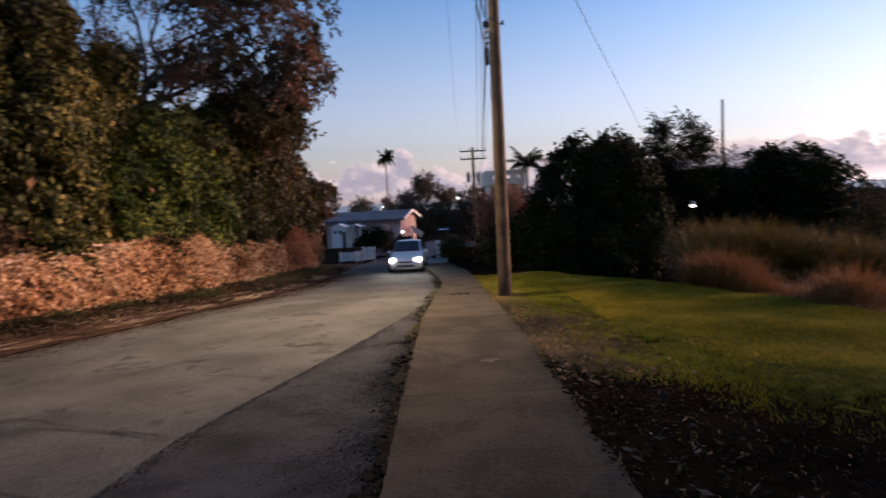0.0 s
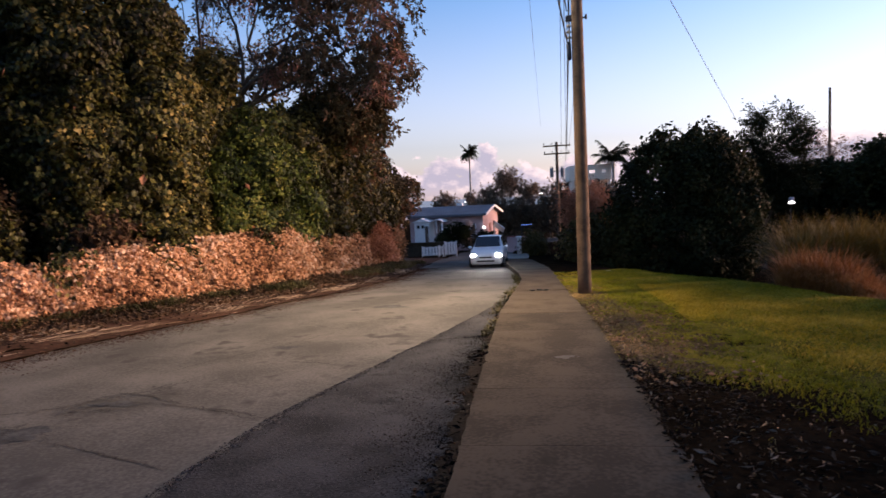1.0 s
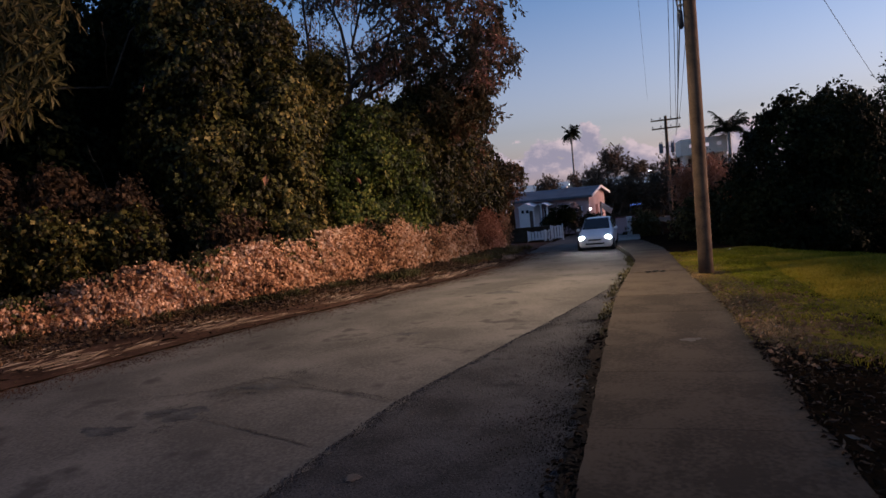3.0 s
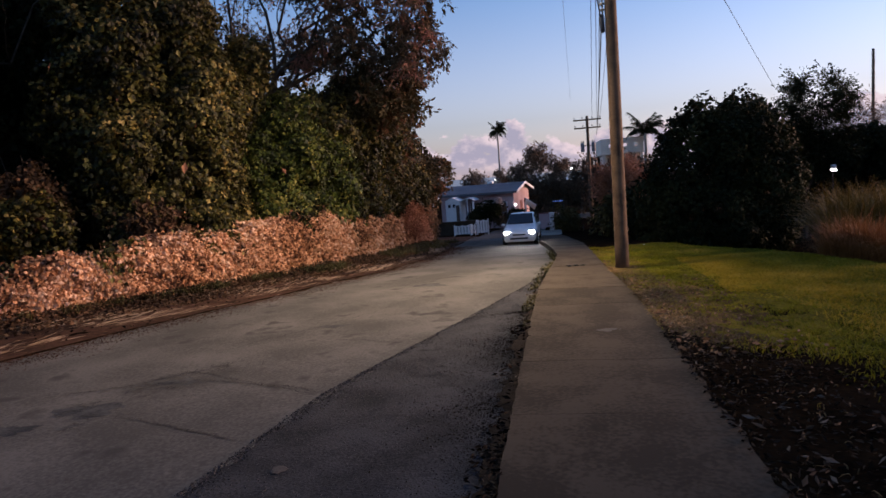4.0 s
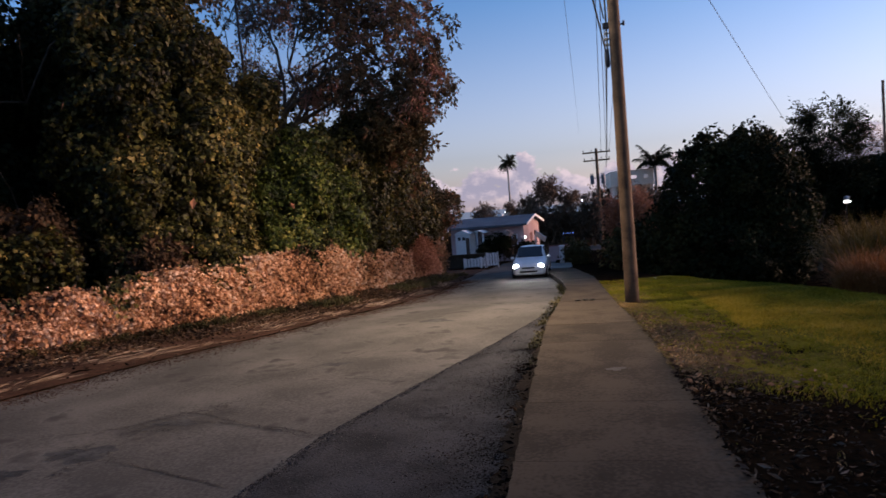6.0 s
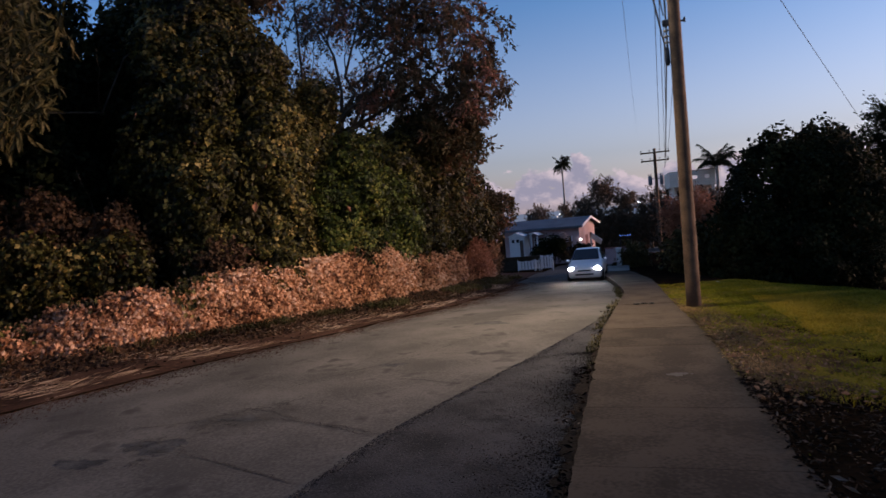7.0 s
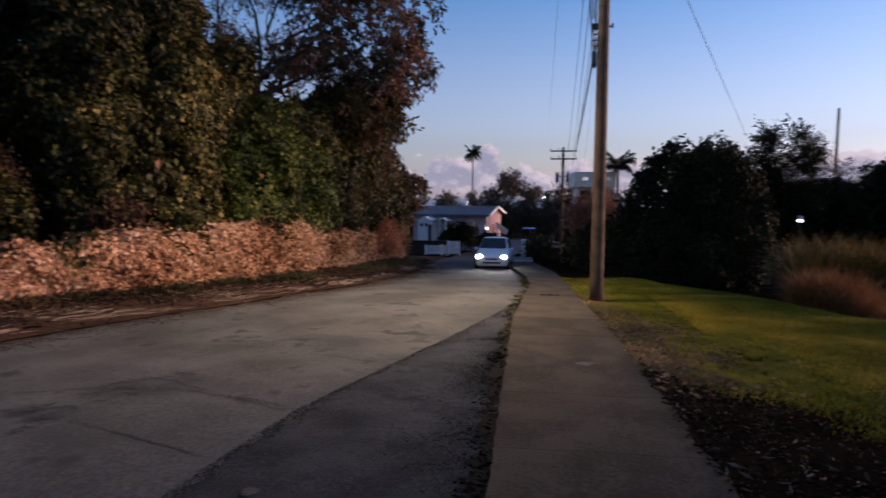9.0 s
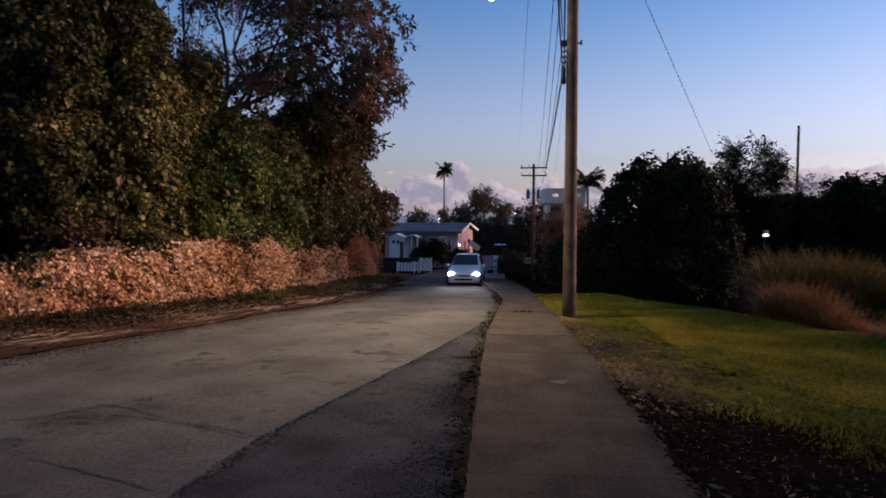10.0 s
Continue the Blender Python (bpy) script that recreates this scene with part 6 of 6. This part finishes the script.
# ---------- the small white car that waits on the road ----------
M_CARPAINT = surface("white_car_paint", (0.70, 0.70, 0.70), (0.80, 0.80, 0.80), 2, 40, 0.25, 0.02, spec=0.6)
M_RUBBER = surface("tyre_rubber", (0.012, 0.012, 0.012), (0.03, 0.03, 0.03), 10, 80, 0.9, 0.2)
M_RIM = surface("alloy_rim", (0.4, 0.4, 0.41), (0.55, 0.55, 0.56), 10, 60, 0.35, 0.05, metal=0.8)
M_BLACKTRIM = surface("black_trim", (0.015, 0.015, 0.016), (0.03, 0.03, 0.03), 10, 60, 0.5, 0.1)
M_HEAD = glow("headlight_glow", (1.0, 0.97, 0.90), 70)
M_RED = surface("red_lens", (0.25, 0.01, 0.01), (0.35, 0.02, 0.02), 8, 40, 0.2, 0.0)


def car_section(y):
    """Sill, belt and roof height, half widths at belt and roof, at y metres behind the nose."""
    t = [(0.0, 0.36, 0.60, 0.64, 0.58, 0.45), (0.08, 0.26, 0.66, 0.72, 0.70, 0.55), (0.2, 0.22, 0.71, 0.77, 0.76, 0.60), (0.5, 0.2, 0.79, 0.87, 0.80, 0.63), (1.0, 0.2, 0.88, 0.97, 0.82, 0.66),
         (1.35, 0.2, 0.90, 1.16, 0.825, 0.62), (1.75, 0.2, 0.91, 1.45, 0.825, 0.58), (2.3, 0.2, 0.93, 1.50, 0.825, 0.58), (2.9, 0.2, 0.96, 1.46, 0.82, 0.57),
         (3.3, 0.21, 0.99, 1.32, 0.80, 0.56), (3.55, 0.24, 0.97, 1.08, 0.76, 0.55), (3.66, 0.32, 0.85, 0.92, 0.68, 0.5)]
    a = np.array(t)
    return [float(np.interp(y, a[:, 0], a[:, k])) for k in range(1, 6)]


def hatchback(at, turn):
    e = thing("white_hatchback", "small white hatchback with its headlights lit on the road", "car", at, turn)
    bm = bmesh.new()
    loops = []
    ys = [0, 0.04, 0.08, 0.14, 0.2, 0.35, 0.5, 0.75, 1.0, 1.15, 1.35, 1.55, 1.75, 2.0, 2.3, 2.6, 2.9, 3.1, 3.3, 3.45, 3.55, 3.62, 3.66]
    for y in ys:
        z0, zb, zr, w, wr = car_section(y)
        half = [(w * 0.86, z0), (w * 0.97, z0 + 0.10), (w, (z0 + zb) / 2), (w * 0.995, zb - 0.08), (w * 0.96, zb), (wr + (w * 0.96 - wr) * 0.4, zb + (zr - zb) * 0.55), (wr, zr - 0.05 * min(1, (zr - zb) * 3)), (wr * 0.85, zr - 0.01), (0, zr + 0.015)]
        ring = [(x, z) for x, z in half] + [(-x, z) for x, z in half[-2::-1]]
        loops.append([bm.verts.new((x, y, z)) for x, z in ring])
    for a, b in zip(loops, loops[1:]):
        for k in range(len(a) - 1):
            bm.faces.new((a[k], a[k + 1], b[k + 1], b[k]))
        bm.faces.new((a[-1], a[0], b[0], b[-1]))
    bm.faces.new(loops[0])
    bm.faces.new(loops[-1][::-1])
    bmesh.ops.recalc_face_normals(bm, faces=bm.faces)
    body = part("body", bm, M_CARPAINT, e, smooth=True)

    def panel(name, quad, mat, label="", thick=0.012):
        bm = bmesh.new()
        q = [Vector(p) for p in quad]
        nrm = (q[1] - q[0]).cross(q[-1] - q[0]).normalized() * thick
        f = [bm.verts.new(p) for p in q]
        g = [bm.verts.new(p + nrm) for p in q]
        n = len(q)
        bm.faces.new(f[::-1]), bm.faces.new(g)
        for k in range(n):
            bm.faces.new((f[k], f[(k + 1) % n], g[(k + 1) % n], g[k]))
        bmesh.ops.recalc_face_normals(bm, faces=bm.faces)
        return part(name, bm, mat, body, label)

    panel("windscreen", [(-0.63, 1.06, 1.02), (0.63, 1.06, 1.02), (0.55, 1.70, 1.45), (-0.55, 1.70, 1.45)], M_PANE, "dark windscreen", 0.03)
    panel("rear_window", [(0.50, 3.52, 1.11), (-0.50, 3.52, 1.11), (-0.52, 3.2, 1.37), (0.52, 3.2, 1.37)], M_PANE, "dark rear window", 0.05)
    for s in (-1, 1):
        for y0, y1, y2, y3 in ((1.30, 1.75, 2.18, 2.18), (2.28, 2.28, 2.85, 3.05)):
            q = []
            for y, f in ((y0, 0), (y1, 1), (y2, 1), (y3, 0)):
                z0, zb, zr, w, wr = car_section(y)
                q.append((s * ((w * 0.965, zb + 0.02)[0] if f == 0 else wr + 0.02), y, zb + 0.02 if f == 0 else zr - 0.07))
            panel("side_window", q if s < 0 else q[::-1], M_PANE, "dark side window", 0.014)
        bm = bmesh.new()
        bmesh.ops.create_uvsphere(bm, u_segments=16, v_segments=10, radius=1)
        bmesh.ops.transform(bm, matrix=Matrix.Translation((s * 0.58, 0.13, 0.66)) @ Matrix.Diagonal((0.15, 0.12, 0.09, 1)), verts=bm.verts)
        part("headlight", bm, M_HEAD, body, "bright lit headlight", True)
        bm = bmesh.new()
        bmesh.ops.create_uvsphere(bm, u_segments=12, v_segments=8, radius=1)
        bmesh.ops.transform(bm, matrix=Matrix.Translation((s * 0.88, 1.28, 0.98)) @ Matrix.Diagonal((0.1, 0.06, 0.07, 1)), verts=bm.verts)
        part("wing_mirror", bm, M_CARPAINT, body, "", True)
        boxpart("tail_light", s * 0.66 - 0.07, s * 0.66 + 0.07, 3.50, 3.60, 0.80, 1.02, M_RED, body, "red tail light", 0.02)
        for y in (1.9, 2.62):
            boxpart("door_handle", s * 0.825 - 0.02, s * 0.825 + 0.02, y, y + 0.14, 0.80, 0.825, M_CARPAINT, body)
        for y in (0.68, 3.02):
            bm = bmesh.new()
            pr = [(-0.09, 0.19), (-0.1, 0.25), (-0.07, 0.29), (0.07, 0.29), (0.1, 0.25), (0.09, 0.19)]
            ring = [[bm.verts.new((s * 0.75 + x, y + r * math.cos(a), 0.29 + r * math.sin(a))) for x, r in pr] for a in (2 * math.pi * k / 28 for k in range(28))]
            for a, b in zip(ring, ring[1:] + ring[:1]):
                for k in range(6):
                    bm.faces.new((a[k], a[(k + 1) % 6], b[(k + 1) % 6], b[k]))
            wheel = part("wheel", bm, M_RUBBER, e, "black rubber tyre", True)
            bm = bmesh.new()
            tube(bm, [(s * 0.70, y, 0.29), (s * 0.835, y, 0.29), (s * 0.845, y, 0.29)], [0.05, 0.05, 0.03], 10)
            for k in range(5):
                a = 2 * math.pi * k / 5
                beam(bm, (s * 0.825, y, 0.29), (s * 0.825, y + 0.185 * math.cos(a), 0.29 + 0.185 * math.sin(a)), 0.05, 0.02)
            part("rim", bm, M_RIM, wheel, "silver spoked rim")
    boxpart("grille", -0.3, 0.3, -0.012, 0.05, 0.55, 0.62, M_BLACKTRIM, body, "black grille", 0.01)
    boxpart("air_intake", -0.42, 0.42, -0.012, 0.05, 0.37, 0.45, M_BLACKTRIM, body, "black lower air intake", 0.01)
    boxpart("number_plate", -0.24, 0.24, -0.022, -0.013, 0.46, 0.545, M_WHITE, body, "pale number plate", 0.003)
    return e


hatchback((-1.5, 28.6, float(road_z(-1.5, 30.4)) + 0.006), -2.5)
for x in (-2.08, -0.92):
    beam_light = new("headlight_beam", bpy.data.lights.new("headlight_beam", "SPOT"))
    beam_light.data.energy, beam_light.data.color, beam_light.data.shadow_soft_size = 38, (1.0, 0.95, 0.86), 0.08
    beam_light.data.spot_size, beam_light.data.spot_blend = radians(62), 0.9
    z = float(road_z(x, 28.4))
    beam_light.matrix_world = look((x, 28.4, z + 0.68), (x - 1.0, 18.0, float(road_z(-2.0, 18.0)) - 0.3))

# ---------- small things ----------
M_STAIN2 = surface("pale_stain", (0.03694, 0.03154, 0.02842), (0.05967, 0.05115, 0.04618), 6, 60, 0.9, 0.2)

def scrap(name, label, category, x, y, size, mat, seed, z=None, flatness=0.35):
    """A crumpled scrap: a dented ball pressed flat."""
    r = np.random.default_rng(seed)
    bm = bmesh.new()
    bmesh.ops.create_icosphere(bm, subdivisions=2, radius=size)
    for v in bm.verts:
        v.co = v.co * (0.7 + 0.6 * r.random())
        v.co.z *= flatness
    zz = float(land(x, y)) if z is None else z
    ob = part(name, bm, mat)
    ob.matrix_basis = pose(x, y, zz + size * flatness * 0.6, 0, 0, seed * 37)
    return tagged(ob, label, category)


scrap("paper_scrap", "small white scrap of paper on the lawn", "litter", 4.58, 16.05, 0.07, M_LITTER, 1)
scrap("paper_scrap", "small white scrap of paper beside the pole", "litter", 3.2, 21.3, 0.07, M_LITTER, 2)
for k, (dx, dy) in enumerate(((-0.16, 0.0), (0.02, 0.03), (0.2, -0.02))):
    scrap("dropped_clod", "dark lump of debris lying on the pavement", "debris", 0.72 + dx, 16.6 + dy, 0.085, M_TAR, 5 + k, float(prof(16.6)))
for k, (x, y, a, b) in enumerate(((0.93, 8.98, 0.09, 0.11), (1.03, 9.02, 0.06, 0.06), (0.83, 8.97, 0.05, 0.05), (1.13, 9.0, 0.02, 0.02))):
    blot("pale_stain", x, y, a, b, M_STAIN2, 0.006 + 0.0006 * k, pavement, 9 + k, lambda x, y: prof(y), 0.45)
scrap("flattened_litter", "flattened pale grey scrap on the dark asphalt", "litter", -2.22, 4.4, 0.07, M_STAIN2, 4, float(road_z(-2.22, 4.4)) + 0.014, 0.15)
scrap("paper_scrap", "small pale scrap of paper on the verge", "litter", -4.9, 34.5, 0.16, M_LITTER, 3)
